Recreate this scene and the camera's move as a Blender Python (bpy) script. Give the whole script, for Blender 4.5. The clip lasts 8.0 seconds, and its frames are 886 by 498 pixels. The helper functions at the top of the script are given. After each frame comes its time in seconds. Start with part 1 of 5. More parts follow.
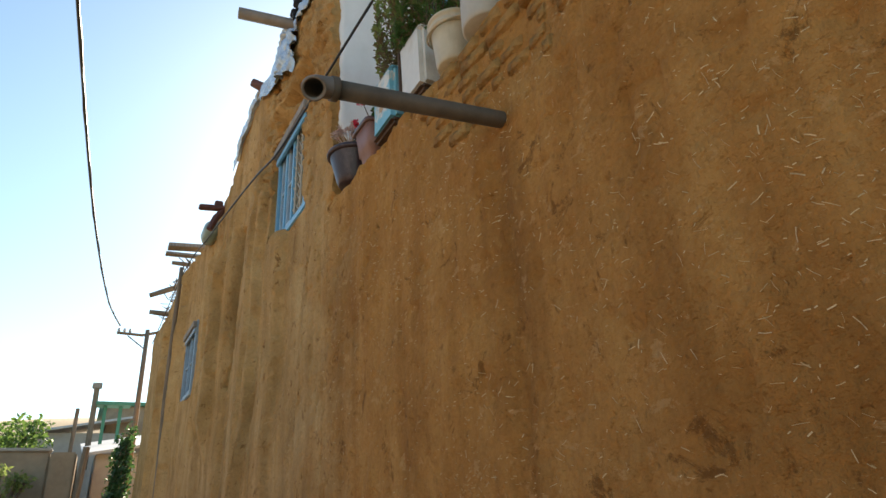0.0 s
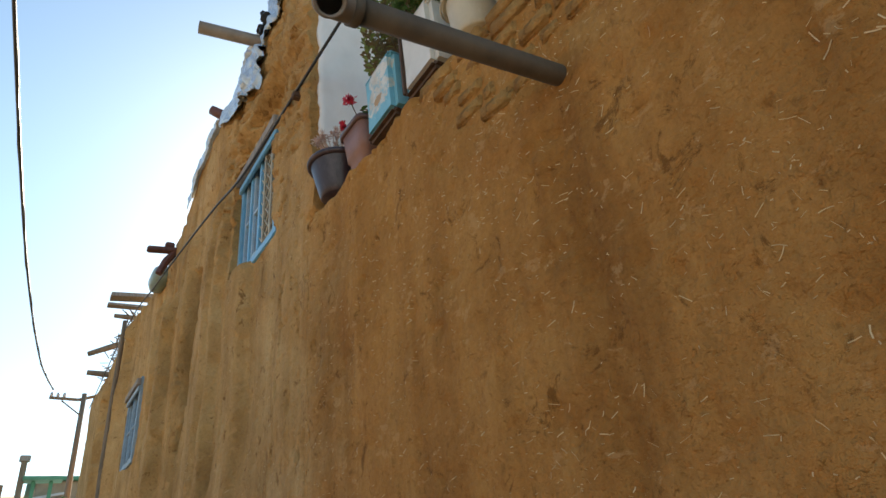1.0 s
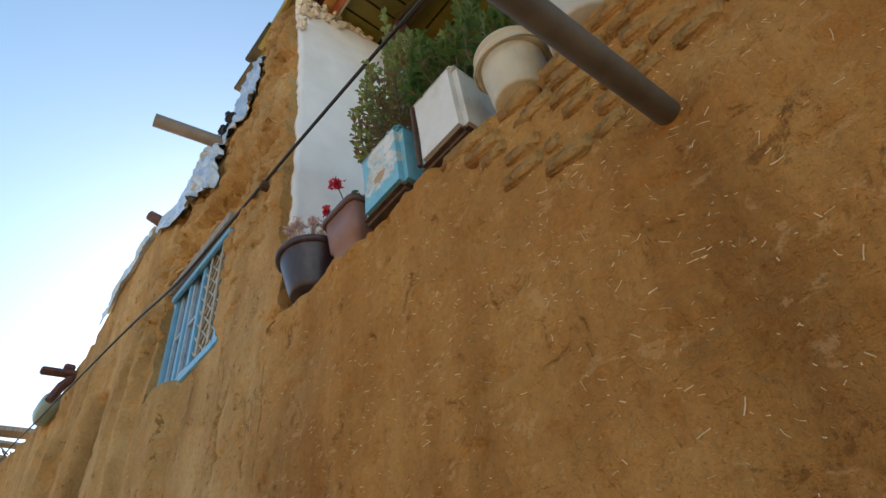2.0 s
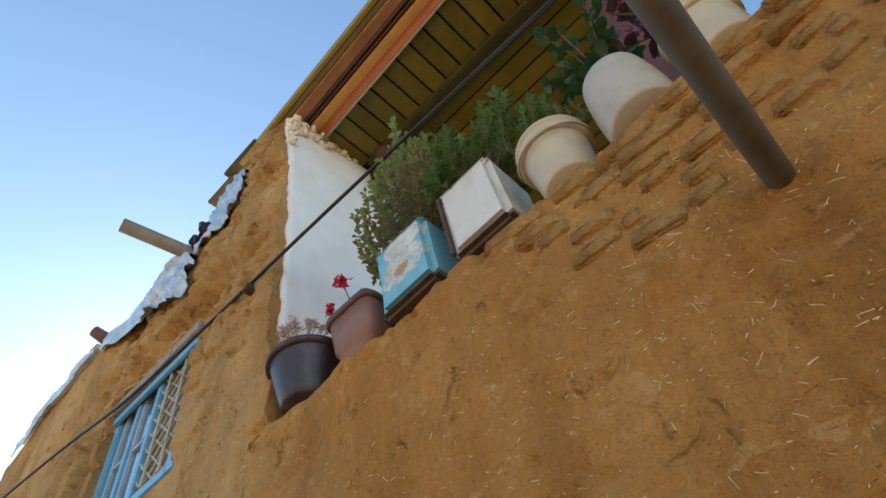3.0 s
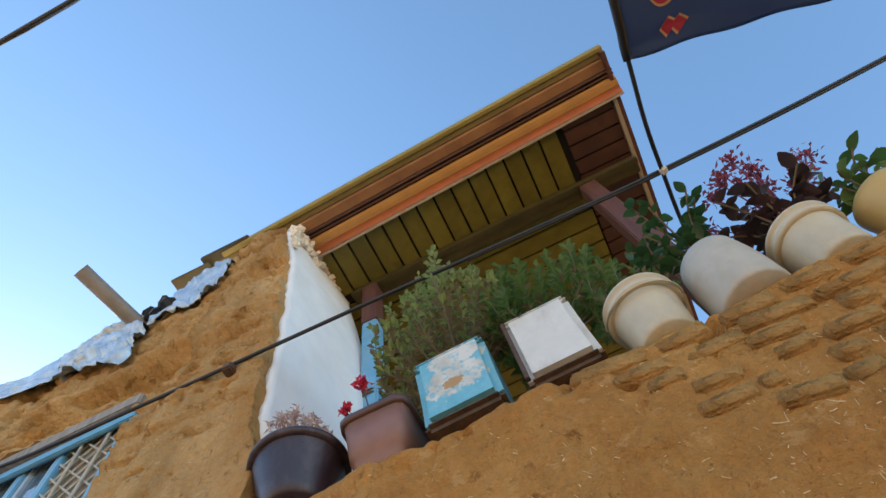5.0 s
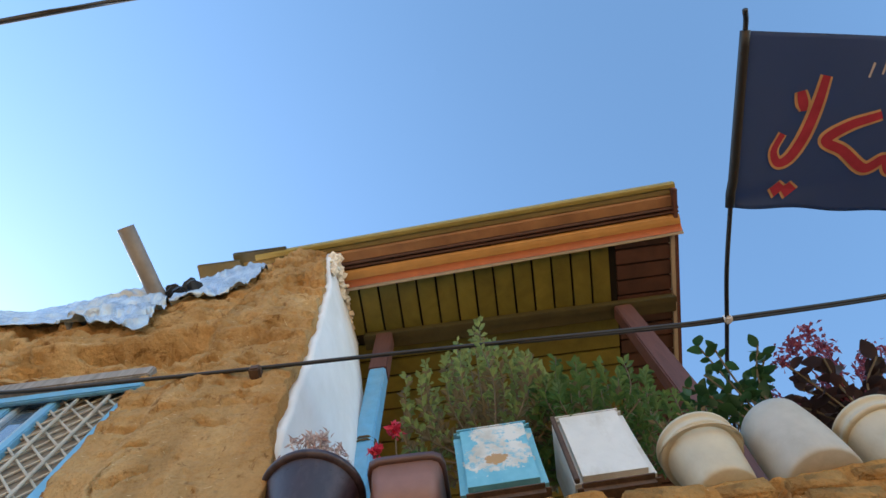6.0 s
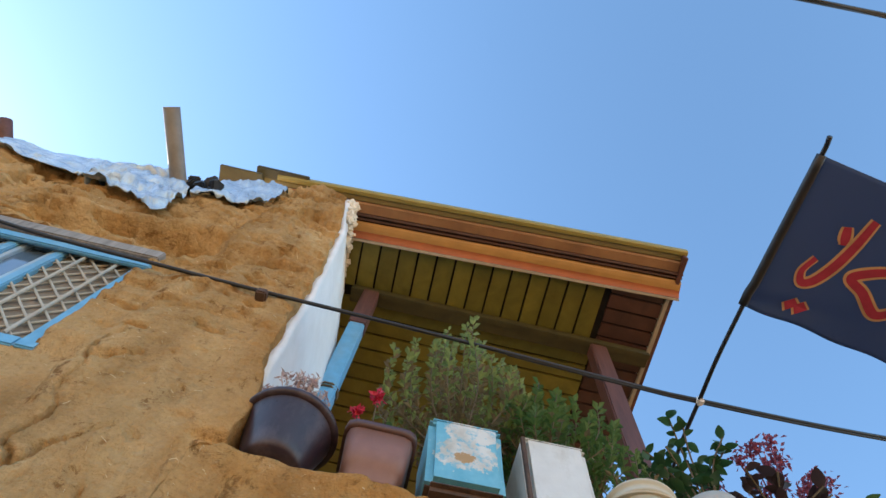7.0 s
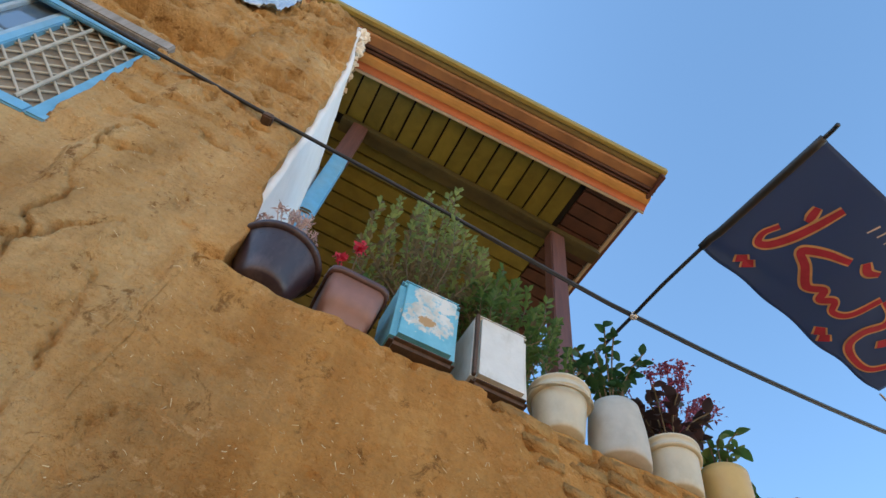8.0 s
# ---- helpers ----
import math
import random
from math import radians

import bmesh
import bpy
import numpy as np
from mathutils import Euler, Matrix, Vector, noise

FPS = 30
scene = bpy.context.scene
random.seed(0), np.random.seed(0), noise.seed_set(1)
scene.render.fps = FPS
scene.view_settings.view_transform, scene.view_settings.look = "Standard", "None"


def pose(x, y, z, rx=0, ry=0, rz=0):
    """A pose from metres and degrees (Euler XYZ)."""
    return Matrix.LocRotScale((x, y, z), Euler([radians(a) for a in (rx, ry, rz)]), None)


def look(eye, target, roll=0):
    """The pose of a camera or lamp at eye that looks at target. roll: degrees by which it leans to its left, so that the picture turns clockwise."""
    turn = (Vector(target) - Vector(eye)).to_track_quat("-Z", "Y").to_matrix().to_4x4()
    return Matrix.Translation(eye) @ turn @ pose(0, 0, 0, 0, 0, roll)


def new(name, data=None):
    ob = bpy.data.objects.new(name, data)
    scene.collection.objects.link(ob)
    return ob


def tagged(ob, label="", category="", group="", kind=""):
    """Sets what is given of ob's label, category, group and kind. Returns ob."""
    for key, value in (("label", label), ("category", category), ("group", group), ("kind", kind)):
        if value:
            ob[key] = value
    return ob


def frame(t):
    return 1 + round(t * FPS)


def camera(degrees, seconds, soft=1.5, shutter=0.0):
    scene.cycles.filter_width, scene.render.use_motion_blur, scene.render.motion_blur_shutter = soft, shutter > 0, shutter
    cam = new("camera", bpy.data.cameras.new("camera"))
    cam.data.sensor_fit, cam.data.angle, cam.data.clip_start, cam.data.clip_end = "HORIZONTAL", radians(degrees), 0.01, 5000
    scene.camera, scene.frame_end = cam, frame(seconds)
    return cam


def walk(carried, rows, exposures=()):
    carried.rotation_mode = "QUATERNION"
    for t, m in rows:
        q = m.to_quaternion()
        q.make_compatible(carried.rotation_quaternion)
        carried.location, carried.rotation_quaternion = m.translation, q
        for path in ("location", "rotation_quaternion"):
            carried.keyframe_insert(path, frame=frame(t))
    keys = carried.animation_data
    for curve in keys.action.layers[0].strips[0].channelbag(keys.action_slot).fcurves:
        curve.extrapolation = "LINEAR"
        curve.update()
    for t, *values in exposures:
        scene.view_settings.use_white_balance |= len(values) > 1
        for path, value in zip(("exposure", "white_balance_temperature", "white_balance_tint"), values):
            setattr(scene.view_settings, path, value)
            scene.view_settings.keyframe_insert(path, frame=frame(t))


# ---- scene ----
cam = camera(70.5, 8.0)
PATH = [
    (0, (0.05, 0.054, 1.67), (0.959, 1.672, 2.416), -2.5),
    (0.5, (0.103, 0.36, 1.693), (1.131, 1.883, 2.481), -5.0),
    (1, (0.109, 0.626, 1.727), (1.116, 2.1, 2.628), -5.4),
    (1.5, (0.078, 0.916, 1.788), (1.112, 2.247, 2.865), -3.8),
    (2, (0.168, 1.198, 1.839), (1.237, 2.291, 3.129), -7.1),
    (2.2, (0.175, 1.296, 1.86), (1.24, 2.273, 3.243), -9.6),
    (3.3, (0.126, 1.647, 1.91), (1.097, 2.245, 3.554), -12.9),
    (3.5, (0.114, 1.704, 1.92), (1.067, 2.231, 3.598), -13.5),
    (4, (0.082, 1.832, 1.919), (0.986, 2.194, 3.666), -15.9),
    (4.2, (0.087, 1.898, 1.897), (0.953, 2.187, 3.677), -17.1),
    (5.3, (0.051, 2.17, 1.933), (0.756, 2.278, 3.801), -13.4),
    (5.5, (0.032, 2.228, 1.925), (0.698, 2.312, 3.808), -11.3),
    (6, (0.008, 2.38, 1.914), (0.556, 2.431, 3.837), -2.4),
    (6.5, (-0.043, 2.47, 1.902), (0.466, 2.513, 3.836), 6.5),
    (7, (-0.088, 2.558, 1.85), (0.546, 2.552, 3.747), 12.4),
    (7.5, (-0.146, 2.63, 1.808), (0.714, 2.5, 3.609), 13.2),
    (8, (-0.221, 2.728, 1.783), (0.806, 2.428, 3.473), 13.4),
]
walk(cam, [(t, look(eye, target, roll)) for t, eye, target, roll in PATH],
     exposures=[(0.0, 1.45, 7300, 10), (1.0, 1.50, 7300, 10), (2.0, 1.68, 7100, 10), (4.0, 1.98, 6700, 10), (6.0, 2.12, 6350, 10), (8.0, 2.22, 6350, 10)])

# ---- light ----
SUN_AZ, SUN_EL = 24.0, 31.0          # degrees from +y towards +x, and above the horizon
world = bpy.data.worlds.new("world")
scene.world = world
world.use_nodes = True
wn = world.node_tree.nodes
sky = wn.new("ShaderNodeTexSky")
sky.sky_type = "NISHITA"
sky.sun_disc = False
sky.sun_elevation, sky.sun_rotation = radians(SUN_EL), radians(SUN_AZ)
sky.altitude, sky.air_density, sky.dust_density, sky.ozone_density = 1500.0, 1.0, 1.2, 1.6
wn["Background"].inputs["Strength"].default_value = 0.10
haze = wn.new("ShaderNodeMix")
haze.data_type, haze.blend_type = "RGBA", "MULTIPLY"
haze.inputs[0].default_value = 1.0
haze.inputs[7].default_value = (0.86, 1.0, 0.97, 1.0)
world.node_tree.links.new(sky.outputs["Color"], haze.inputs[6])
world.node_tree.links.new(haze.outputs[2], wn["Background"].inputs["Color"])
sun_data = bpy.data.lights.new("sun", "SUN")
sun_data.energy, sun_data.angle, sun_data.color = 5.0, radians(0.5), (1.0, 0.91, 0.78)
sun = new("sun", sun_data)
sx, sy = math.sin(radians(SUN_AZ)), math.cos(radians(SUN_AZ))
ce, se = math.cos(radians(SUN_EL)), math.sin(radians(SUN_EL))
sun.matrix_world = look((20 * sx * ce, 20 * sy * ce, 20 * se), (0, 0, 0))


# ---- materials ----
def nodes(name, rough=0.8, metal=0.0):
    m = bpy.data.materials.new(name)
    m.use_nodes = True
    t = m.node_tree
    b = t.nodes["Principled BSDF"]
    b.inputs["Roughness"].default_value = rough
    b.inputs["Metallic"].default_value = metal
    return m, t, b


def coords(t, scale=(1, 1, 1), rot=(0, 0, 0), obj=True):
    c = t.nodes.new("ShaderNodeTexCoord")
    mp = t.nodes.new("ShaderNodeMapping")
    mp.inputs["Scale"].default_value = scale
    mp.inputs["Rotation"].default_value = rot
    t.links.new(c.outputs["Object"], mp.inputs["Vector"])
    return mp.outputs["Vector"]


def noise_tex(t, vec, scale, detail=4.0, rough=0.55, distortion=0.0):
    n = t.nodes.new("ShaderNodeTexNoise")
    n.inputs["Scale"].default_value = scale
    n.inputs["Detail"].default_value = detail
    n.inputs["Roughness"].default_value = rough
    n.inputs["Distortion"].default_value = distortion
    t.links.new(vec, n.inputs["Vector"])
    return n.outputs["Fac"]


def ramp(t, fac, stops):
    r = t.nodes.new("ShaderNodeValToRGB")
    els = r.color_ramp.elements
    while len(els) < len(stops):
        els.new(0.5)
    for e, (p, c) in zip(els, stops):
        e.position = p
        e.color = (*c, 1.0) if len(c) == 3 else c
    t.links.new(fac, r.inputs["Fac"])
    return r.outputs["Color"]


def mix(t, fac, a, b, mode="MIX"):
    n = t.nodes.new("ShaderNodeMix")
    n.data_type, n.blend_type = "RGBA", mode
    for sock, v in ((n.inputs[0], fac), (n.inputs[6], a), (n.inputs[7], b)):
        if isinstance(v, bpy.types.NodeSocket):
            t.links.new(v, sock)
        else:
            sock.default_value = v if isinstance(v, float) else (*v, 1.0)
    return n.outputs[2]


def bump(t, b, height, strength=0.4, dist=0.01, after=None):
    n = t.nodes.new("ShaderNodeBump")
    n.inputs["Strength"].default_value = strength
    n.inputs["Distance"].default_value = dist
    t.links.new(height, n.inputs["Height"])
    if after is not None:
        t.links.new(after, n.inputs["Normal"])
    t.links.new(n.outputs["Normal"], b.inputs["Normal"])
    return n.outputs["Normal"]


def g(v):
    return (v, v, v)


def mud_material(name, dark, mid, light, straw=True, old=None):
    m, t, b = nodes(name, 0.95)
    b.inputs["Specular IOR Level"].default_value = 0.15
    v = coords(t)
    streak = coords(t, (1, 5.0, 0.7))
    big = noise_tex(t, streak, 1.3, 5.0, 0.6)
    patch = noise_tex(t, v, 2.6, 6.0, 0.62)
    col = ramp(t, big, [(0.30, dark), (0.5, mid), (0.72, light)])
    col = mix(t, 0.5, col, ramp(t, patch, [(0.3, dark), (0.52, mid), (0.75, light)]))
    if old:
        # the older, paler coat begins past the pier, with a ragged seam
        col2 = ramp(t, big, [(0.30, old[0]), (0.5, old[1]), (0.72, old[2])])
        col2 = mix(t, 0.5, col2, ramp(t, patch, [(0.3, old[0]), (0.52, old[1]), (0.75, old[2])]))
        sep = t.nodes.new("ShaderNodeSeparateXYZ")
        t.links.new(v, sep.inputs[0])
        wob = t.nodes.new("ShaderNodeMath")
        wob.operation = "MULTIPLY_ADD"
        t.links.new(noise_tex(t, v, 3.0, 5.0, 0.6), wob.inputs[0])
        wob.inputs[1].default_value = 1.6
        t.links.new(sep.outputs[1], wob.inputs[2])
        rng = t.nodes.new("ShaderNodeMapRange")
        rng.inputs["From Min"].default_value, rng.inputs["From Max"].default_value = 3.45, 4.15
        t.links.new(wob.outputs[0], rng.inputs["Value"])
        col = mix(t, rng.outputs["Result"], col, col2)

        def op(kind, a, c):
            n = t.nodes.new("ShaderNodeMath")
            n.operation = kind
            for sock, val in zip(n.inputs, (a, c)):
                if isinstance(val, bpy.types.NodeSocket):
                    t.links.new(val, sock)
                else:
                    sock.default_value = val
            return n.outputs[0]

        # damp stain that runs down from the drain pipe, and dirt round its hole
        sway = op("MULTIPLY", noise_tex(t, coords(t, (1, 2.0, 0.7)), 4.0, 5.0, 0.65), 0.34)
        off = op("ABSOLUTE", op("ADD", op("SUBTRACT", sep.outputs[1], 1.44 + 0.17), sway), 0.0)
        run = mix(t, 1.0, ramp(t, off, [(0.0, g(0.45)), (0.13, g(0.0))]), ramp(t, op("SUBTRACT", sep.outputs[2], 2.0), [(0.66, g(1.0)), (0.78, g(0.0))]), "MULTIPLY")
        col = mix(t, run, col, tuple(c * 0.72 for c in dark))
    grit = noise_tex(t, v, 55.0, 7.0, 0.72)
    col = mix(t, 0.38, col, ramp(t, grit, [(0.28, g(0.55)), (0.50, g(1.05)), (0.75, g(1.4))]), "MULTIPLY")
    # dark patches put the shade of small pits into the colour
    pit_shade = noise_tex(t, v, 16.0, 4.0, 0.62)
    col = mix(t, ramp(t, pit_shade, [(0.63, g(0.0)), (0.73, g(0.6))]), col, tuple(c * 0.7 for c in dark))
    dust = noise_tex(t, coords(t, (1, 1.0, 0.6)), 6.0, 6.0, 0.7)
    col = mix(t, ramp(t, dust, [(0.54, g(0.0)), (0.72, g(0.45))]), col, tuple(min(1.0, c * 1.12) for c in light))
    # low spots between clods are darkened: their shade is painted in
    clods = noise_tex(t, v, 9.0, 8.0, 0.78, 0.6)
    col = mix(t, ramp(t, clods, [(0.36, g(0.75)), (0.42, g(0.0))]), col, tuple(c * 0.62 for c in dark))
    flake = noise_tex(t, coords(t, (1.0, 1.0, 1.6)), 11.0, 6.0, 0.7, 0.3)
    col = mix(t, ramp(t, flake, [(0.60, g(0.0)), (0.64, g(0.4))]), col, (0.62, 0.37, 0.16))
    if straw:
        where = ramp(t, noise_tex(t, v, 5.0, 3.0, 0.6), [(0.42, g(0.0)), (0.62, g(1.0))])
        for k, a in enumerate((0.35, -0.7, 1.25, -1.3)):
            f = noise_tex(t, coords(t, (1, 60.0, 330.0), (a, 0, 0)), 1.0 + 0.13 * k, 1.0, 0.4)
            fac = mix(t, 1.0, ramp(t, f, [(0.755, g(0.0)), (0.78, g(0.7))]), where, "MULTIPLY")
            col = mix(t, fac, col, (0.60, 0.42, 0.20))
    t.links.new(col, b.inputs["Base Color"])
    n0 = bump(t, b, clods, 0.5, 0.03)
    n1 = bump(t, b, noise_tex(t, v, 7.0, 6.0, 0.65), 0.8, 0.04, n0)
    n2 = bump(t, b, noise_tex(t, v, 30.0, 5.0, 0.62), 0.9, 0.020, n1)
    bump(t, b, noise_tex(t, coords(t, (1, 40, 140), (0.5, 0, 0)), 1.0, 3.0, 0.6), 0.35, 0.004, n2)
    return m


def plain(name, col, rough=0.7, metal=0.0, var=0.15, scale=20.0, bumpy=0.15, dirt=None, dirt_amount=0.4):
    m, t, b = nodes(name, rough, metal)
    v = coords(t)
    f = noise_tex(t, v, scale, 5.0, 0.6)
    lo = tuple(c * (1 - var) for c in col)
    hi = tuple(min(1.0, c * (1 + var)) for c in col)
    c = ramp(t, f, [(0.3, lo), (0.7, hi)])
    if dirt:
        d = noise_tex(t, coords(t, (1, 1, 0.45)), scale * 0.35, 6.0, 0.68)
        c = mix(t, ramp(t, d, [(0.46, g(0.0)), (0.72, g(dirt_amount))]), c, dirt)
    t.links.new(c, b.inputs["Base Color"])
    if bumpy:
        bump(t, b, noise_tex(t, v, scale * 2.5, 5.0, 0.65), bumpy, 0.004)
    return m


def leaf_material(name, a, bcol, rough=0.55):
    m, t, b = nodes(name, rough)
    geo = t.nodes.new("ShaderNodeNewGeometry")
    info = t.nodes.new("ShaderNodeObjectInfo")
    add = t.nodes.new("ShaderNodeMath")
    add.operation = "ADD"
    fr = t.nodes.new("ShaderNodeMath")
    fr.operation = "FRACT"
    t.links.new(geo.outputs["Random Per Island"], add.inputs[0])
    t.links.new(info.outputs["Random"], add.inputs[1])
    t.links.new(add.outputs[0], fr.inputs[0])
    t.links.new(ramp(t, fr.outputs[0], [(0.0, a), (1.0, bcol)]), b.inputs["Base Color"])
    b.inputs["Subsurface Weight"].default_value = 0.0
    b.inputs["Transmission Weight"].default_value = 0.0
    tr = t.nodes.new("ShaderNodeBsdfTranslucent")
    tr.inputs["Color"].default_value = (*[min(1, c * 1.6) for c in bcol], 1)
    ms = t.nodes.new("ShaderNodeMixShader")
    ms.inputs[0].default_value = 0.3
    out = t.nodes["Material Output"]
    t.links.new(b.outputs[0], ms.inputs[1])
    t.links.new(tr.outputs[0], ms.inputs[2])
    t.links.new(ms.outputs[0], out.inputs["Surface"])
    return m


def wood_material(name, lo, hi, rough=0.75, grain=(40, 40, 3)):
    m, t, b = nodes(name, rough)
    f = noise_tex(t, coords(t, grain), 1.0, 6.0, 0.65, 0.4)
    info = t.nodes.new("ShaderNodeNewGeometry")
    c = ramp(t, f, [(0.3, lo), (0.7, hi)])
    c = mix(t, 0.35, c, ramp(t, info.outputs["Random Per Island"], [(0.0, g(0.55)), (1.0, g(1.25))]), "MULTIPLY")
    t.links.new(c, b.inputs["Base Color"])
    bump(t, b, f, 0.3, 0.004)
    return m


MUD = mud_material("straw_mud_plaster", (0.262, 0.109, 0.025), (0.436, 0.203, 0.055), (0.566, 0.305, 0.096), True,
                   ((0.265, 0.147, 0.052), (0.465, 0.278, 0.112), (0.625, 0.425, 0.205)))
ADOBE = mud_material("adobe_brick", (0.30, 0.142, 0.042), (0.43, 0.225, 0.072), (0.56, 0.32, 0.116), False)
STRAW = plain("straw", (0.64, 0.47, 0.25), 0.6, var=0.3, scale=60, bumpy=0)
EARTH = plain("earth", (0.36, 0.27, 0.17), 0.95, var=0.3, scale=2.0)
LIME = plain("white_plaster", (0.78, 0.76, 0.75), 0.85, var=0.05, scale=6.0, bumpy=0.25, dirt=(0.55, 0.47, 0.36), dirt_amount=0.22)
LIME_EDGE = plain("broken_plaster", (0.74, 0.66, 0.54), 0.95, var=0.2, scale=40, bumpy=0.6)
PIPE_GREY = plain("grey_plastic_pipe", (0.098, 0.074, 0.050), 0.65, var=0.25, scale=16, dirt=(0.060, 0.045, 0.03), dirt_amount=0.85)
PIPE_PALE = plain("pale_plastic_pipe", (0.21, 0.18, 0.15), 0.55, var=0.12, scale=14, dirt=(0.12, 0.095, 0.07), dirt_amount=0.5)
BLACK = plain("black_rubber", (0.018, 0.018, 0.02), 0.5, var=0.2)
CLOTH_BLACK = leaf_material("black_cloth", (0.064, 0.118, 0.250), (0.074, 0.132, 0.275), 0.9)
RED_PRINT = plain("red_print", (0.44, 0.04, 0.085), 0.85, var=0.15, bumpy=0)
YELLOW_PRINT = plain("yellow_print", (0.66, 0.42, 0.22), 0.85, var=0.15, bumpy=0)
WHITE_PRINT = plain("white_print", (0.6, 0.6, 0.62), 0.85, bumpy=0)
BLUE_PAINT = plain("sky_blue_paint", (0.14, 0.38, 0.58), 0.38, var=0.12, scale=18, bumpy=0.2, dirt=(0.33, 0.40, 0.42), dirt_amount=0.35)
BLUE_PALE = plain("pale_blue_paint", (0.30, 0.43, 0.54), 0.4, var=0.15, scale=18, dirt=(0.5, 0.5, 0.47), dirt_amount=0.5)
BLUE_FADED = plain("faded_blue_paint", (0.24, 0.34, 0.43), 0.6, var=0.15, scale=18, dirt=(0.3, 0.28, 0.25), dirt_amount=0.5)
BROWN_PAINT = wood_material("brown_stained_wood", (0.075, 0.028, 0.020), (0.135, 0.052, 0.038), 0.6)
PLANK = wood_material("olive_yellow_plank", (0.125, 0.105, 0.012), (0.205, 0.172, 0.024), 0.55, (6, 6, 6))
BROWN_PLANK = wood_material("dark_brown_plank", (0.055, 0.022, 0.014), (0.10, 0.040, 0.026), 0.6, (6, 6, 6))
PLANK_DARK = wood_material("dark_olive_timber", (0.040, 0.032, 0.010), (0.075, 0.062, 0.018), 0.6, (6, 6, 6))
GAP = plain("dark_joint", (0.012, 0.009, 0.006), 0.9, bumpy=0)
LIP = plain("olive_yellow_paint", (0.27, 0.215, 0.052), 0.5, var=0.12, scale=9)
# darker copy of the lip's olive: the trough's shade is in the colour
LIP_SHADED = plain("shaded_olive_paint", (0.17, 0.125, 0.035), 0.5, var=0.15, scale=9)
OCHRE = plain("ochre_paint", (0.42, 0.215, 0.055), 0.5, var=0.12, scale=7)
ORANGE = plain("orange_red_paint", (0.34, 0.085, 0.018), 0.5, var=0.15, scale=7)
RUST = plain("tan_brown_paint", (0.27, 0.135, 0.055), 0.5, var=0.25, scale=4, dirt=(0.15, 0.055, 0.03), dirt_amount=0.9)
PALE_TRIM = plain("pale_trim", (0.40, 0.34, 0.26), 0.6, var=0.1)
OLD_WOOD = wood_material("weathered_timber", (0.10, 0.075, 0.05), (0.26, 0.20, 0.145), 0.9)
GREY_BOARD = wood_material("grey_board", (0.17, 0.15, 0.13), (0.34, 0.31, 0.28), 0.9)
PURPLE = plain("dark_purple_plastic", (0.034, 0.019, 0.026), 0.4, var=0.15, scale=30, bumpy=0.05, dirt=(0.17, 0.12, 0.12), dirt_amount=0.5)
DARK_BROWN = plain("dark_brown_plastic", (0.095, 0.045, 0.036), 0.45, var=0.12, scale=20, bumpy=0.05)
PINK_BROWN = plain("faded_brown_plastic", (0.25, 0.122, 0.092), 0.5, var=0.10, scale=20, bumpy=0.05, dirt=(0.2, 0.11, 0.08), dirt_amount=0.4)
CREAM = plain("cream_plastic", (0.54, 0.475, 0.345), 0.5, var=0.09, scale=12, bumpy=0.08, dirt=(0.30, 0.22, 0.12), dirt_amount=0.75)
GREYWHITE = plain("grey_white_plastic", (0.47, 0.435, 0.37), 0.6, var=0.12, scale=12, bumpy=0.08, dirt=(0.29, 0.24, 0.17), dirt_amount=0.7)
YELLOW_POT = plain("yellow_plastic", (0.55, 0.37, 0.13), 0.5, var=0.08, scale=12, bumpy=0.08, dirt=(0.33, 0.22, 0.1))
TIN_WHITE = plain("white_painted_tin", (0.66, 0.645, 0.60), 0.5, var=0.06, scale=14, bumpy=0.2, dirt=(0.34, 0.28, 0.20), dirt_amount=0.85)
RUSTY = plain("rusty_tin", (0.085, 0.048, 0.03), 0.8, var=0.35, scale=40, bumpy=0.4)
SOIL = plain("potting_soil", (0.06, 0.04, 0.028), 0.95, var=0.3, scale=60, bumpy=0.6)
LEAF_HERB = leaf_material("herb_leaf", (0.070, 0.105, 0.026), (0.25, 0.31, 0.09))
LEAF_DRY = leaf_material("dry_leaf", (0.11, 0.075, 0.035), (0.21, 0.16, 0.075))
LEAF_DARK = leaf_material("dark_leaf", (0.020, 0.055, 0.018), (0.055, 0.12, 0.035), 0.4)
LEAF_MAROON = leaf_material("maroon_leaf", (0.030, 0.018, 0.016), (0.07, 0.035, 0.03), 0.4)
LEAF_MID = leaf_material("green_leaf", (0.036, 0.082, 0.020), (0.11, 0.185, 0.042))
PETAL_RED = leaf_material("red_petal", (0.50, 0.015, 0.04), (0.62, 0.05, 0.09))
PETAL_PINK = leaf_material("pink_stalk", (0.17, 0.022, 0.045), (0.34, 0.085, 0.12))
PETAL_PALE = leaf_material("pale_flower", (0.38, 0.20, 0.18), (0.60, 0.46, 0.38))
STEM = plain("stem", (0.12, 0.085, 0.045), 0.8, bumpy=0)
LATTICE = plain("white_lattice", (0.46, 0.42, 0.34), 0.6, var=0.2)
DARK_ROOM = plain("room_shade", (0.07, 0.055, 0.045), 0.9, bumpy=0)
CURTAIN = plain("drawn_curtain", (0.24, 0.20, 0.15), 0.9, var=0.25, scale=14)
GREY_MUD = plain("grey_mud", (0.31, 0.235, 0.16), 0.95, var=0.2, scale=3, bumpy=0.5)
CONCRETE = plain("grey_render", (0.36, 0.34, 0.31), 0.9, var=0.12, scale=3)
GREEN_SHEET = plain("green_sheet", (0.06, 0.22, 0.13), 0.6)
GREEN_WRAP = plain("grey_green_plastic", (0.20, 0.27, 0.24), 0.35, var=0.2, scale=8)
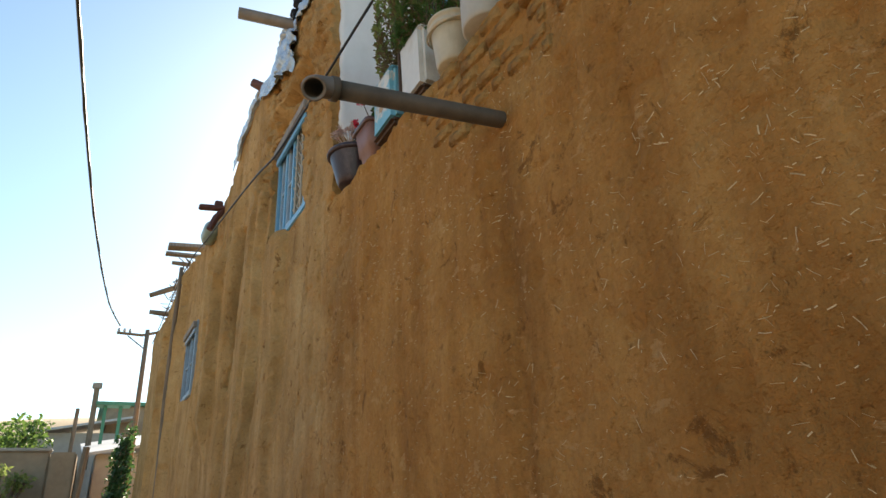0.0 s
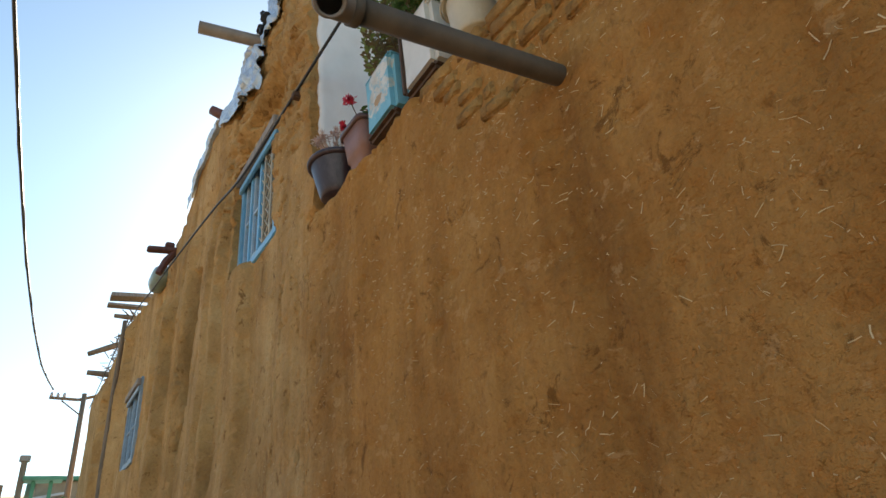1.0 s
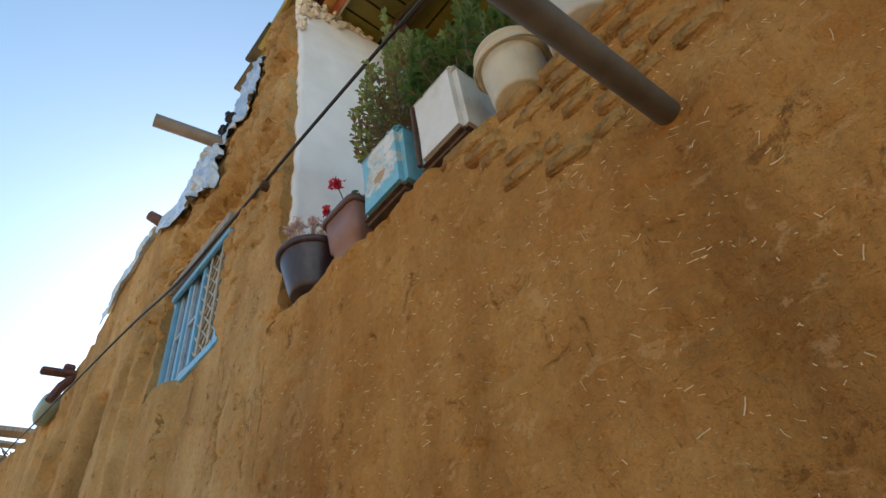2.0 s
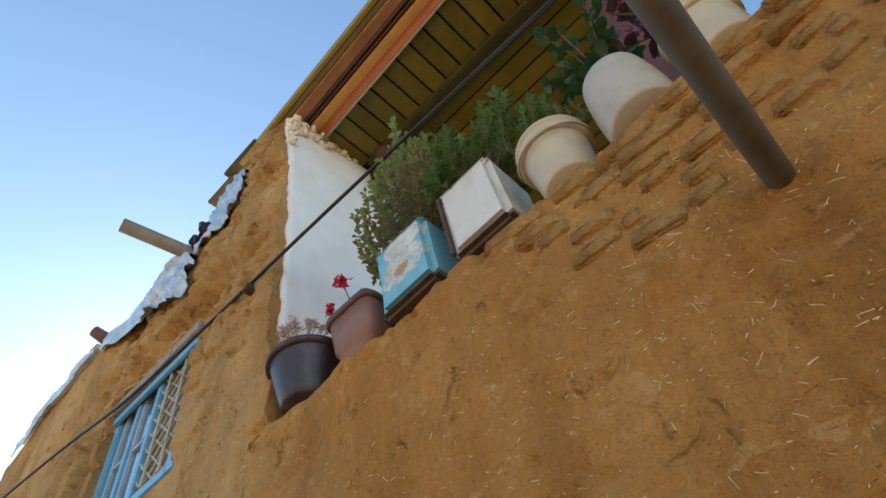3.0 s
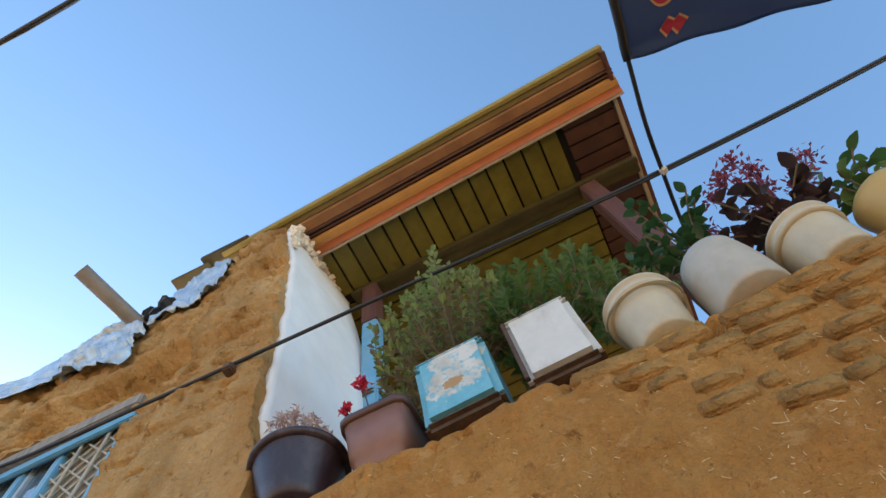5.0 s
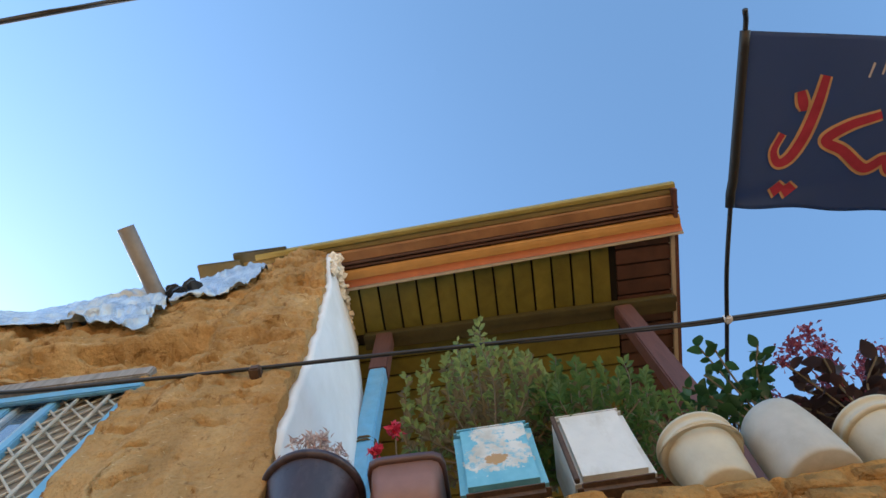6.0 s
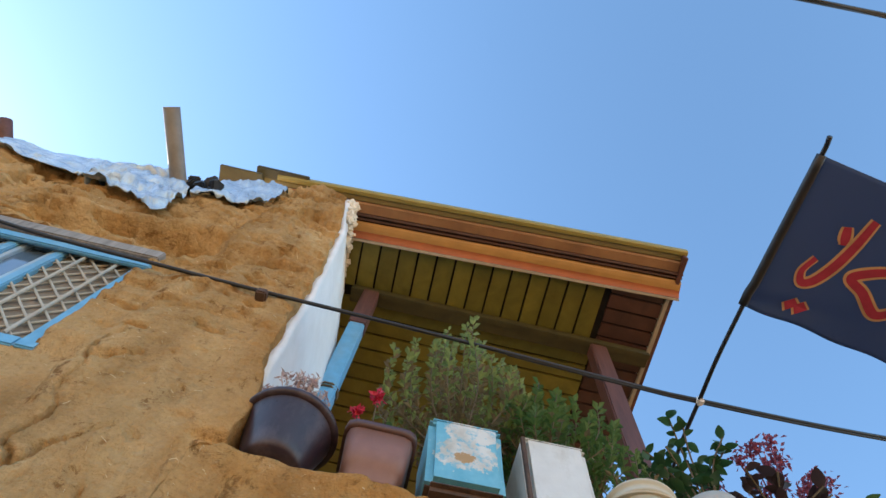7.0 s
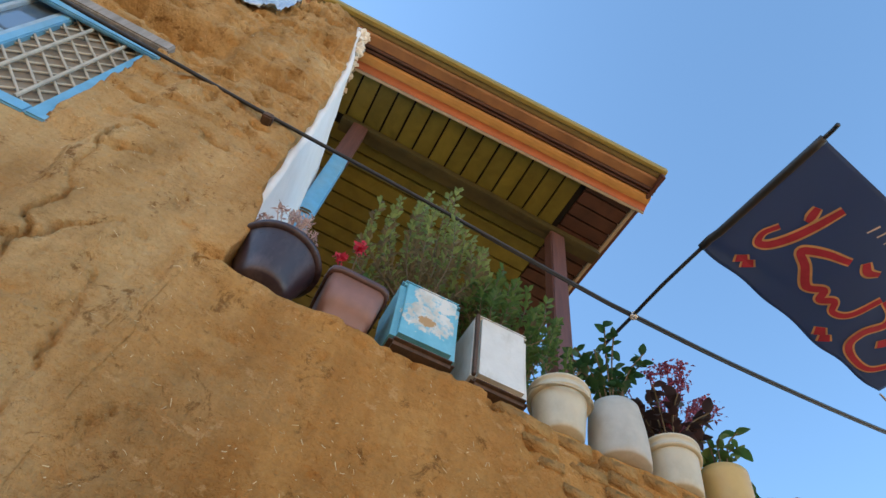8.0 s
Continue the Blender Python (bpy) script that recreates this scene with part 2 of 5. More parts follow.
GREY_SHEET = plain("grey_sheet", (0.42, 0.43, 0.44), 0.5, var=0.15, scale=3)


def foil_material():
    m, t, b = nodes("sky_tinted_silver_foil", 0.24)
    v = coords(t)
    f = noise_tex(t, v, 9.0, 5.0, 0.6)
    # the sky's blue reflection is put into the silver foil's base colour
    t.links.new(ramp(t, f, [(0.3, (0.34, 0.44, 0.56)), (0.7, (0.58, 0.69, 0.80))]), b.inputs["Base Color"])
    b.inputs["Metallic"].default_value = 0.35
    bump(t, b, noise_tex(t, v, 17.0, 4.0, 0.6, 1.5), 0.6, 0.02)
    return m


def glass_material():
    m, t, b = nodes("window_glass", 0.06)
    b.inputs["Base Color"].default_value = (0.10, 0.14, 0.19, 1)
    b.inputs["Specular IOR Level"].default_value = 1.0
    b.inputs["Coat Weight"].default_value = 1.0
    b.inputs["Coat Roughness"].default_value = 0.05
    return m


def blue_tin_material():
    # sky-blue tin whose white label has flaked off in patches
    m, t, b = nodes("blue_tin_flaked_label", 0.5)
    v = coords(t)
    base = ramp(t, noise_tex(t, v, 14, 5, 0.6), [(0.3, (0.11, 0.36, 0.47)), (0.7, (0.20, 0.48, 0.58))])
    sep = t.nodes.new("ShaderNodeSeparateXYZ")
    t.links.new(v, sep.inputs[0])

    def math_node(op, a, c):
        n = t.nodes.new("ShaderNodeMath")
        n.operation = op
        for s, val in zip(n.inputs, (a, c)):
            if isinstance(val, bpy.types.NodeSocket):
                t.links.new(val, s)
            else:
                s.default_value = val
        return n.outputs[0]

    def blob(y0, z0, ry, rz):
        a = math_node("POWER", math_node("ABSOLUTE", math_node("DIVIDE", math_node("SUBTRACT", sep.outputs[1], y0), ry), 0), 2.0)
        c = math_node("POWER", math_node("ABSOLUTE", math_node("DIVIDE", math_node("SUBTRACT", sep.outputs[2], z0), rz), 0), 2.0)
        return math_node("ADD", a, c)

    wob = math_node("MULTIPLY", noise_tex(t, v, 17, 7, 0.75), 3.4)
    near = math_node("MINIMUM", blob(0.0, 0.165, 0.095, 0.065), blob(-0.015, 0.272, 0.085, 0.05))
    mask_n = t.nodes.new("ShaderNodeMath")
    mask_n.operation = "LESS_THAN"
    t.links.new(math_node("ADD", near, wob), mask_n.inputs[0])
    mask_n.inputs[1].default_value = 2.75
    worn = ramp(t, noise_tex(t, v, 38, 6, 0.7), [(0.52, g(1.0)), (0.60, g(0.25))])
    paper = ramp(t, noise_tex(t, v, 12, 5, 0.6), [(0.35, (0.48, 0.44, 0.36)), (0.6, (0.66, 0.64, 0.58))])
    col = mix(t, mix(t, 1.0, mask_n.outputs[0], worn, "MULTIPLY"), base, paper)
    core = t.nodes.new("ShaderNodeMath")
    core.operation = "LESS_THAN"
    t.links.new(math_node("ADD", blob(0.0, 0.15, 0.045, 0.03), wob), core.inputs[0])
    core.inputs[1].default_value = 2.3
    col = mix(t, core.outputs[0], col, (0.42, 0.25, 0.10))
    chips = noise_tex(t, v, 45, 4, 0.7)
    col = mix(t, ramp(t, chips, [(0.66, g(0.0)), (0.69, g(0.9))]), col, (0.62, 0.62, 0.58))
    t.links.new(col, b.inputs["Base Color"])
    bump(t, b, chips, 0.2, 0.002)
    return m


FOIL = foil_material()
GLASS = glass_material()
BLUE_TIN = blue_tin_material()


# ---- building helpers ----
def mesh_of(bm, name, smooth=False):
    me = bpy.data.meshes.new(name)
    bm.normal_update()
    bm.to_mesh(me)
    bm.free()
    if smooth:
        for p in me.polygons:
            p.use_smooth = True
    return me


def part(name, bm, material, parent=None, label="", smooth=False, m=None):
    me = bm if isinstance(bm, bpy.types.Mesh) else mesh_of(bm, name, smooth)
    if not me.materials:
        me.materials.append(material)
    ob = new(name, me)
    ob.parent = parent
    if m is not None:
        ob.matrix_basis = m
    if label:
        ob["label"] = label
    return ob


def thing(name, loc, label, category, group="", kind="", rot=0.0, lean=(0.0, 0.0)):
    ob = new(name)
    ob.empty_display_size = 0.05
    ob.matrix_basis = pose(*loc, lean[0], lean[1], rot)
    return tagged(ob, label, category, group, kind)


def box(bm, lo, hi, bevel=0.0, m=None):
    c = [(a + b) / 2 for a, b in zip(lo, hi)]
    s = [abs(b - a) for a, b in zip(lo, hi)]
    mat = Matrix.Translation(c) @ Matrix.Diagonal((*s, 1))
    r = bmesh.ops.create_cube(bm, size=1.0, matrix=mat)
    vs = r["verts"]
    if bevel:
        es = list({e for v in vs for e in v.link_edges})
        o = bmesh.ops.bevel(bm, geom=es, offset=bevel, segments=2, affect="EDGES", clamp_overlap=True)
        vs = list({v for f in o["faces"] for v in f.verts} | {v for v in vs if v.is_valid})
    if m is not None:
        bmesh.ops.transform(bm, matrix=m, verts=[v for v in vs if v.is_valid])
    return bm


def new_box(lo, hi, bevel=0.0):
    return box(bmesh.new(), lo, hi, bevel)


def lathe(profile, n=40, sq=0.0, ax=1.0, ay=1.0, bm=None):
    """A turned body from (radius, height) pairs; sq squares it off."""
    bm = bm or bmesh.new()
    rings = []
    for r, z in profile:
        ring = []
        for k in range(n):
            a = 2 * math.pi * k / n
            c, s = math.cos(a), math.sin(a)
            if sq:
                d = (abs(c) ** sq + abs(s) ** sq) ** (-1.0 / sq)
            else:
                d = 1.0
            ring.append(bm.verts.new((r * ax * d * c, r * ay * d * s, z)))
        rings.append(ring)
    for a, b in zip(rings, rings[1:]):
        for k in range(n):
            bm.faces.new((a[k], a[(k + 1) % n], b[(k + 1) % n], b[k]))
    bm.faces.new(list(reversed(rings[0])))
    if profile[-1][0] > 1e-4:
        bm.faces.new(rings[-1])
    return bm


def tube(points, radii, n=10, bm=None, cap=True):
    bm = bm or bmesh.new()
    pts = [Vector(p) for p in points]
    if not isinstance(radii, (list, tuple)):
        radii = [radii] * len(pts)
    rings = []
    up = Vector((0.0, 0.0, 1.0))
    for i, p in enumerate(pts):
        d = (pts[min(i + 1, len(pts) - 1)] - pts[max(i - 1, 0)]).normalized()
        s = d.cross(up if abs(d.z) < 0.95 else Vector((1.0, 0.0, 0.0))).normalized()
        u = s.cross(d)
        rings.append([bm.verts.new(p + (s * math.cos(2 * math.pi * k / n) + u * math.sin(2 * math.pi * k / n)) * radii[i]) for k in range(n)])
    for a, b in zip(rings, rings[1:]):
        for k in range(n):
            bm.faces.new((a[k], a[(k + 1) % n], b[(k + 1) % n], b[k]))
    if cap:
        bm.faces.new(list(reversed(rings[0])))
        bm.faces.new(rings[-1])
    return bm


def arc(pts, steps=8):
    """A smooth line through the points."""
    P = [Vector(p) for p in pts]
    P = [P[0] * 2 - P[1]] + P + [P[-1] * 2 - P[-2]]
    out = []
    for i in range(1, len(P) - 2):
        for k in range(steps):
            t = k / steps
            a, b, c, d = P[i - 1:i + 3]
            out.append(0.5 * ((2 * b) + (c - a) * t + (2 * a - 5 * b + 4 * c - d) * t * t + (3 * b - a - 3 * c + d) * t ** 3))
    out.append(P[-2])
    return out


TABLE = np.random.RandomState(7).rand(256, 256)


def vnoise(u, v, seed=0):
    u, v = np.asarray(u, float) + 37.3 * seed, np.asarray(v, float) + 91.7 * seed
    iu, iv = np.floor(u).astype(int), np.floor(v).astype(int)
    fu, fv = u - iu, v - iv
    fu, fv = fu * fu * (3 - 2 * fu), fv * fv * (3 - 2 * fv)
    at = lambda a, b: TABLE[a % 256, b % 256]
    return (at(iu, iv) * (1 - fu) + at(iu + 1, iv) * fu) * (1 - fv) + (at(iu, iv + 1) * (1 - fu) + at(iu + 1, iv + 1) * fu) * fv - 0.5


def fbm(u, v, seed=0, octaves=4):
    s, a = 0.0, 1.0
    for k in range(octaves):
        s = s + a * vnoise(u * 2 ** k, v * 2 ** k, seed + 3 * k)
        a *= 0.5
    return s


def smooth(a, b, x):
    t = np.clip((x - a) / (b - a), 0, 1)
    return t * t * (3 - 2 * t)


# ---- the mud wall of the house ----
WALL_X = 1.055
PARAPET = 3.25


def crack(y, z, pts, width, depth):
    """A groove along a line of (y, z) points."""
    best = np.full(np.shape(y), 9.0)
    for (y0, z0), (y1, z1) in zip(pts, pts[1:]):
        dy, dz = y1 - y0, z1 - z0
        k = np.clip(((y - y0) * dy + (z - z0) * dz) / (dy * dy + dz * dz), 0, 1)
        best = np.minimum(best, np.hypot(y - y0 - k * dy, z - z0 - k * dz))
    return depth * np.exp(-(best / width) ** 2)


def wall_surface(y, z):
    """x of the plaster's face: smaller stands further out into the alley."""
    y, z = np.asarray(y, float), np.asarray(z, float)
    x = WALL_X + 0.030 * fbm(y * 0.9, z * 0.8, 1, 3) + 0.014 * fbm(y * 4, z * 2.2, 2, 4) + 0.006 * fbm(y * 22, z * 18, 3, 3)
    x = x + 0.010 * fbm(y * 9, z * 0.8, 4, 2) * smooth(1.6, 2.6, y)
    # the pier between the balcony and the window stands proud, and is eroded in courses above
    pier = smooth(2.75, 3.3, y) * (1 - smooth(3.52, 3.60, y))
    x = x - 0.03 * pier
    ero = smooth(2.9, 3.1, y) * (1 - smooth(4.6, 5.2, y)) * smooth(3.4, 4.4, z)
    x = x + ero * (0.030 * np.maximum(0, fbm(y * 5, z * 16, 5, 4)) + 0.020 * fbm(y * 8, z * 9, 6, 4))
    x = x + ero * smooth(4.3, 4.6, z) * 0.020 * np.maximum(0, np.sin(z * 2 * math.pi / 0.085 + 3 * vnoise(y * 3, z * 2, 8))) * np.maximum(0, vnoise(y * 7, z * 9, 9) + 0.15) * 2
    x = x + ero * 0.034 * smooth(0.10, 0.24, fbm(y * 4.2, z * 12, 41, 4)) - ero * 0.022 * smooth(0.0, 0.10, fbm(y * 3, z * 4.5, 42, 4))
    x = x + ero * 0.085 * smooth(0.21, 0.27, vnoise(y * 12, z * 26, 47) + 0.10 * vnoise(y * 40, z * 60, 48)) * smooth(-0.1, 0.1, fbm(y * 2, z * 2, 49, 2))
    x = x + ero * 0.016 * fbm(y * 26, z * 34, 55, 3)
    rim = smooth(3.12, 3.20, z) * (1 - smooth(3.0, 3.1, y))
    x = x + rim * (0.014 * fbm(y * 13, z * 18, 56, 3) + 0.03 * smooth(0.27, 0.34, vnoise(y * 11, z * 15, 57)))
    x = x + 0.010 * smooth(0.30, 0.37, vnoise(y * 19, z * 17, 43)) + 0.010 * fbm(y * 3.2, z * 3.0, 44, 2)
    fis = smooth(4.25, 4.6, y)
    x = x + fis * 0.035 * smooth(0.22, 0.30, vnoise(y * 5.5, z * 0.55, 45) + 0.08 * vnoise(y * 20, z * 6, 46))
    for ye, amp, sd, za, zb in ((4.72, -0.05, 61, 1.0, 4.4), (5.25, 0.05, 62, 1.5, 4.9), (6.28, -0.07, 63, 2.0, 4.2), (6.75, 0.06, 64, 1.0, 4.8), (7.35, -0.06, 65, 2.2, 4.6), (7.9, 0.06, 66, 1.0, 4.4), (9.6, -0.08, 67, 1.0, 5.2), (10.3, 0.09, 68, 1.0, 5.0), (12.0, -0.07, 69, 1.0, 5.0)):
        wander = y + 0.14 * fbm(z * 1.4, z * 0.2, sd, 3) + 0.02 * fbm(z * 9, y * 3, sd + 9, 2)
        x = x + 1.5 * amp * (smooth(ye - 0.010, ye + 0.010, wander) - smooth(ye, ye + 0.9, y)) * smooth(za, za + 0.5, z) * (1 - smooth(zb - 0.3, zb, z))
    # sunk field below the window, with its ragged edge
    edge = 0.05 * fbm(z * 2.2, z * 0.3, 10, 3) + 0.03 * fbm(z * 13, y * 5, 70, 3)
    x = x + 0.030 * smooth(3.58, 3.61, y + edge) * (1 - smooth(4.17, 4.22, y + edge)) * (1 - smooth(3.5, 3.62, z))
    x = x - 0.035 * smooth(4.18, 4.26, y + edge) * (1 - smooth(5.4, 5.7, y)) * (1 - smooth(4.3, 4.8, z))
    # tall slit, slumped plaster beside it
    x = x + 0.20 * smooth(5.62, 5.645, y - 0.10 * (z - 3.6)) * (1 - smooth(5.90, 5.94, y - 0.02 * (z - 3.6))) * smooth(3.0, 3.12, z) * (1 - smooth(4.05, 4.2, z - 0.25 * (y - 5.7)))
    x = x - 0.05 * smooth(5.9, 6.0, y) * (1 - smooth(6.4, 7.2, y)) * (1 - smooth(4.3, 4.9, z))
    x = x + 0.05 * fbm(y * 1.3, z * 0.25, 11, 3) * smooth(5.0, 7.0, y)
    # bulge where a timber lies under the plaster over the window
    zc = 4.62 + 0.16 * (3.85 - y)
    x = x - 0.080 * np.exp(-((z - zc) / 0.050) ** 2) * smooth(3.45, 3.7, y) * (1 - smooth(4.25, 4.6, y))
    x = x + 0.06 * np.exp(-((z - zc + 0.11) / 0.05) ** 2) * smooth(3.45, 3.7, y) * (1 - smooth(4.2, 4.5, y))
    x = x - 0.05 * (1 - smooth(0.7, 1.35, y))
    # rainwater groove under the drain pipe, and gullies under the sill of pots
    x = x + 0.016 * np.exp(-((y - 1.47 - 0.02 * np.sin(z * 5)) / 0.05) ** 2) * (1 - smooth(2.72, 2.80, z))
    gul = np.maximum(0, vnoise(y * 7.0, z * 0.55, 12)) * smooth(1.7, 2.2, y) * (1 - smooth(3.3, 3.6, y))
    x = x + 0.022 * gul * (1 - smooth(3.0, 3.3, z))
    # exposed courses of brick: the plaster has fallen there
    bare = smooth(1.02, 1.12, y + 0.10 * vnoise(y * 9, z * 9, 13)) * (1 - smooth(1.78, 1.98, y + 0.25 * (3.2 - z) + 0.14 * vnoise(y * 8, z * 9, 14))) * smooth(2.84, 2.90, z + 0.10 * vnoise(y * 6, z * 5, 15))
    x = x + 0.013 * bare
    x = x + 0.02 * np.exp(-(np.hypot(y - 1.445, z - 2.793) / 0.075) ** 4)
    if np.max(y) > 3.0:
        for pts, w, d in PIER_DASHES:
            x = x + crack(y + 0.01 * fbm(y * 19, z * 19, 18, 2), z, pts, w, d)
    wy = y + 0.03 * fbm(y * 9, z * 9, 16, 3) + 0.035 * vnoise(y * 4, z * 17, 71) + 0.016 * vnoise(y * 12, z * 42, 72)
    wz = z + 0.02 * fbm(y * 9, z * 9, 17, 2)
    broken = 0.35 + 0.9 * smooth(-0.15, 0.2, vnoise(y * 10, z * 11, 73))
    for pts, w, d in CRACKS:
        x = x + crack(wy, wz, pts, w, d) * broken
    return x


CRACKS = [
    ([(3.55, 3.62), (3.52, 3.42), (3.48, 3.20), (3.44, 2.98), (3.42, 2.6), (3.47, 2.2)], 0.006, 0.040),
    ([(3.24, 2.97), (3.21, 2.86), (3.17, 2.74), (3.19, 2.62), (3.14, 2.44), (3.17, 2.1)], 0.007, 0.022),
    ([(3.42, 3.55), (3.56, 3.45)], 0.012, 0.025),
    ([(3.05, 3.235), (3.12, 3.22)], 0.02, 0.03),
    ([(3.16, 5.52), (3.35, 5.56), (3.48, 5.66), (3.58, 5.70)], 0.020, 0.085),
    ([(5.60, 4.30), (5.70, 4.05), (5.73, 3.6), (5.84, 3.05), (5.92, 2.7)], 0.020, 0.24),
    ([(5.50, 3.70), (5.42, 3.3), (5.27, 2.98)], 0.013, 0.14),
    ([(4.60, 3.3), (4.55, 2.9), (4.62, 2.3), (4.56, 1.7)], 0.012, 0.06),
    ([(5.02, 3.2), (5.06, 3.05)], 0.018, 0.10),
    ([(6.42, 4.45), (6.50, 4.2), (6.46, 3.9)], 0.02, 0.14),
    ([(7.15, 4.1), (7.2, 3.6), (7.3, 3.0)], 0.025, 0.14),
    ([(4.08, 2.9), (4.12, 2.5), (4.07, 2.0)], 0.009, 0.03),
    ([(3.30, 3.20), (3.42, 3.02), (3.58, 2.86), (3.66, 2.62)], 0.007, 0.035),
    ([(2.95, 2.75), (3.00, 2.62), (2.97, 2.48)], 0.006, 0.02),
    ([(2.62, 3.08), (2.70, 3.00), (2.95, 2.98)], 0.005, 0.014),
    ([(4.75, 3.5), (4.83, 2.9), (4.9, 2.2)], 0.014, 0.03),
    ([(5.35, 3.7), (5.4, 3.2), (5.3, 2.6), (5.36, 2.0)], 0.024, 0.13),
    ([(6.05, 3.6), (6.0, 3.2), (6.1, 2.8)], 0.025, 0.10),
    ([(4.45, 3.45), (4.50, 3.0), (4.42, 2.4)], 0.016, 0.05),
    ([(6.6, 4.3), (6.7, 3.7), (6.9, 3.2), (7.4, 2.4)], 0.03, 0.10),
    ([(7.7, 4.6), (7.75, 4.3)], 0.03, 0.06),
    ([(2.42, 3.23), (2.46, 3.05), (2.43, 2.8)], 0.008, 0.012),
    ([(1.95, 3.2), (1.93, 3.05), (2.0, 2.95)], 0.008, 0.014),
]


dash = random.Random(21)
PIER_DASHES = []
for _k in range(52):
    _y, _z, _l = dash.uniform(3.14, 3.66), 3.5 + 2.1 * dash.random() ** 0.6, dash.uniform(0.02, 0.09)
    _y += 0.06 * (_z - 3.25) * 0.5
    PIER_DASHES.append(([(_y, _z), (_y + _l, _z + dash.uniform(-0.015, 0.02))], dash.uniform(0.006, 0.011), dash.uniform(0.03, 0.06)))


def top_of_house(y):
    ys = [3.0, 3.30, 3.62, 3.72, 3.95, 4.2, 4.5, 5.0, 5.3, 6.0, 6.4, 7.1, 7.7, 8.3, 9.8, 12.5, 16.0]
    zs = [5.90, 5.93, 5.88, 5.78, 5.52, 5.42, 5.36, 5.30, 5.40, 5.36, 5.18, 5.00, 4.93, 4.95, 5.20, 5.25, 5.3]
    return np.interp(y, ys, zs) + 0.04 * fbm(np.asarray(y) * 3, np.asarray(y) * 0, 20, 3)


def lines(stops):
    out = [stops[0][0]]
    for (a, step), (b, _) in zip(stops, stops[1:]):
        n = max(1, round((b - a) / step))
        out += [a + (b - a) * (k + 1) / n for k in range(n)]
    return np.array(out)


def pier_lean(z):
    # the pier's edge leans away from the balcony towards its top
    return np.interp(z, [3.25, 3.9, 4.6, 5.2, 5.9], [0.0, 0.002, 0.03, 0.085, 0.20])


def seam_wave(z):
    # the two walls meet along an uneven line
    return 0.05 * fbm(z * 3.5, z * 0, 74, 4)


def wall_block(name, ys, zs, zfix, ztop, openings, thick, mat, sheared=False):
    """A solid wall: rough face, flat back, openings cut through. zs above zfix are stretched to ztop(y)."""
    Y, Z = np.meshgrid(ys, zs, indexing="ij")
    zt = ztop(ys)[:, None]
    Z = np.where(Z > zfix, zfix + (Z - zfix) * (zt - zfix) / (zs[-1] - zfix), Z)
    near = np.zeros(Y.shape, bool)
    for y0, y1, z0, z1 in openings:
        near |= (Y > y0 - 0.001) & (Y < y1 + 0.001) & (Z > z0 - 0.001) & (Z < z1 + 0.001)
    Yw = Y + np.where(near, 0.012 * vnoise(Y * 9, Z * 9, 30), 0)
    Zw = Z + np.where(near, 0.012 * vnoise(Y * 9, Z * 9, 31), 0)
    low = 1 - smooth(3.20, 3.24, Z)
    if sheared:
        shift = seam_wave(Z) * low * np.clip(1 - (Y - ys[0]) / 0.4, 0, 1)
        Y, Yw = Y + shift, Yw + shift
    X = wall_surface(Y, Z)
    if not sheared:
        X = X + 0.012 * smooth(3.072, 3.084, Y - seam_wave(Z))
    if sheared:
        Yw = Yw + (pier_lean(Z) - 0.012 * smooth(3.25, 3.4, Z)) * np.clip(1 - (Y - 3.07) / 0.5, 0, 1)
        Yw = Yw - 0.065 * smooth(3.16, 3.24, Z) * (1 - smooth(3.36, 3.80, Z)) * np.clip(1 - (Y - 3.07) / 0.12, 0, 1)
        Yw[0] += 0.02 * vnoise(Z[0] * 14, Z[0] * 3, 33) * smooth(3.24, 3.32, Z[0])
    X[:, -1] += 0.03
    ny, nz = Y.shape
    front = np.stack([X, Yw, Zw], -1).reshape(-1, 3)
    back = np.stack([np.full_like(X, WALL_X + thick), Yw, Zw], -1).reshape(-1, 3)
    idx = np.arange(ny * nz).reshape(ny, nz)
    yc, zc = (ys[:-1] + ys[1:]) / 2, (zs[:-1] + zs[1:]) / 2
    keep = np.ones((ny - 1, nz - 1), bool)
    for y0, y1, z0, z1 in openings:
        keep &= ~(((yc > y0) & (yc < y1))[:, None] & ((zc > z0) & (zc < z1))[None, :])
    q = np.stack([idx[:-1, :-1], idx[:-1, 1:], idx[1:, 1:], idx[1:, :-1]], -1)[keep]
    n = ny * nz
    faces = q.tolist() + (q[:, ::-1] + n).tolist()
    edges = {}
    for f in q.tolist():
        for a, b in zip(f, f[1:] + f[:1]):
            if (b, a) in edges:
                del edges[(b, a)]
            else:
                edges[(a, b)] = 1
    faces += [[b, a, a + n, b + n] for a, b in edges]
    me = bpy.data.meshes.new(name)
    me.from_pydata(np.concatenate([front, back]).tolist(), [], faces)
    me.polygons.foreach_set("use_smooth", [i < len(q) for i in range(len(me.polygons))])
    me.materials.append(mat)
    me.update()
    ob = new(name, me)
    return ob


WIN = (3.74, 4.52, 3.53, 4.34)
WIN2 = (8.30, 9.15, 3.02, 3.92)
house_wall = wall_block(
    "wall_house",
    lines([(3.07, 0.007), (WIN[0], 0.016), (WIN[1], 0.012), (7.0, 0.03), (WIN2[0], 0.05), (WIN2[1], 0.08), (15.6, 1)]),
    lines([(0.0, 0.1), (1.8, 0.030), (2.5, 0.016), (WIN2[2], 0.012), (3.2, 0.012), (WIN[2], 0.011), (WIN2[3], 0.011), (WIN[3], 0.010), (5.2, 1)]),
    4.45, top_of_house, [WIN, WIN2], 0.72, MUD, True)
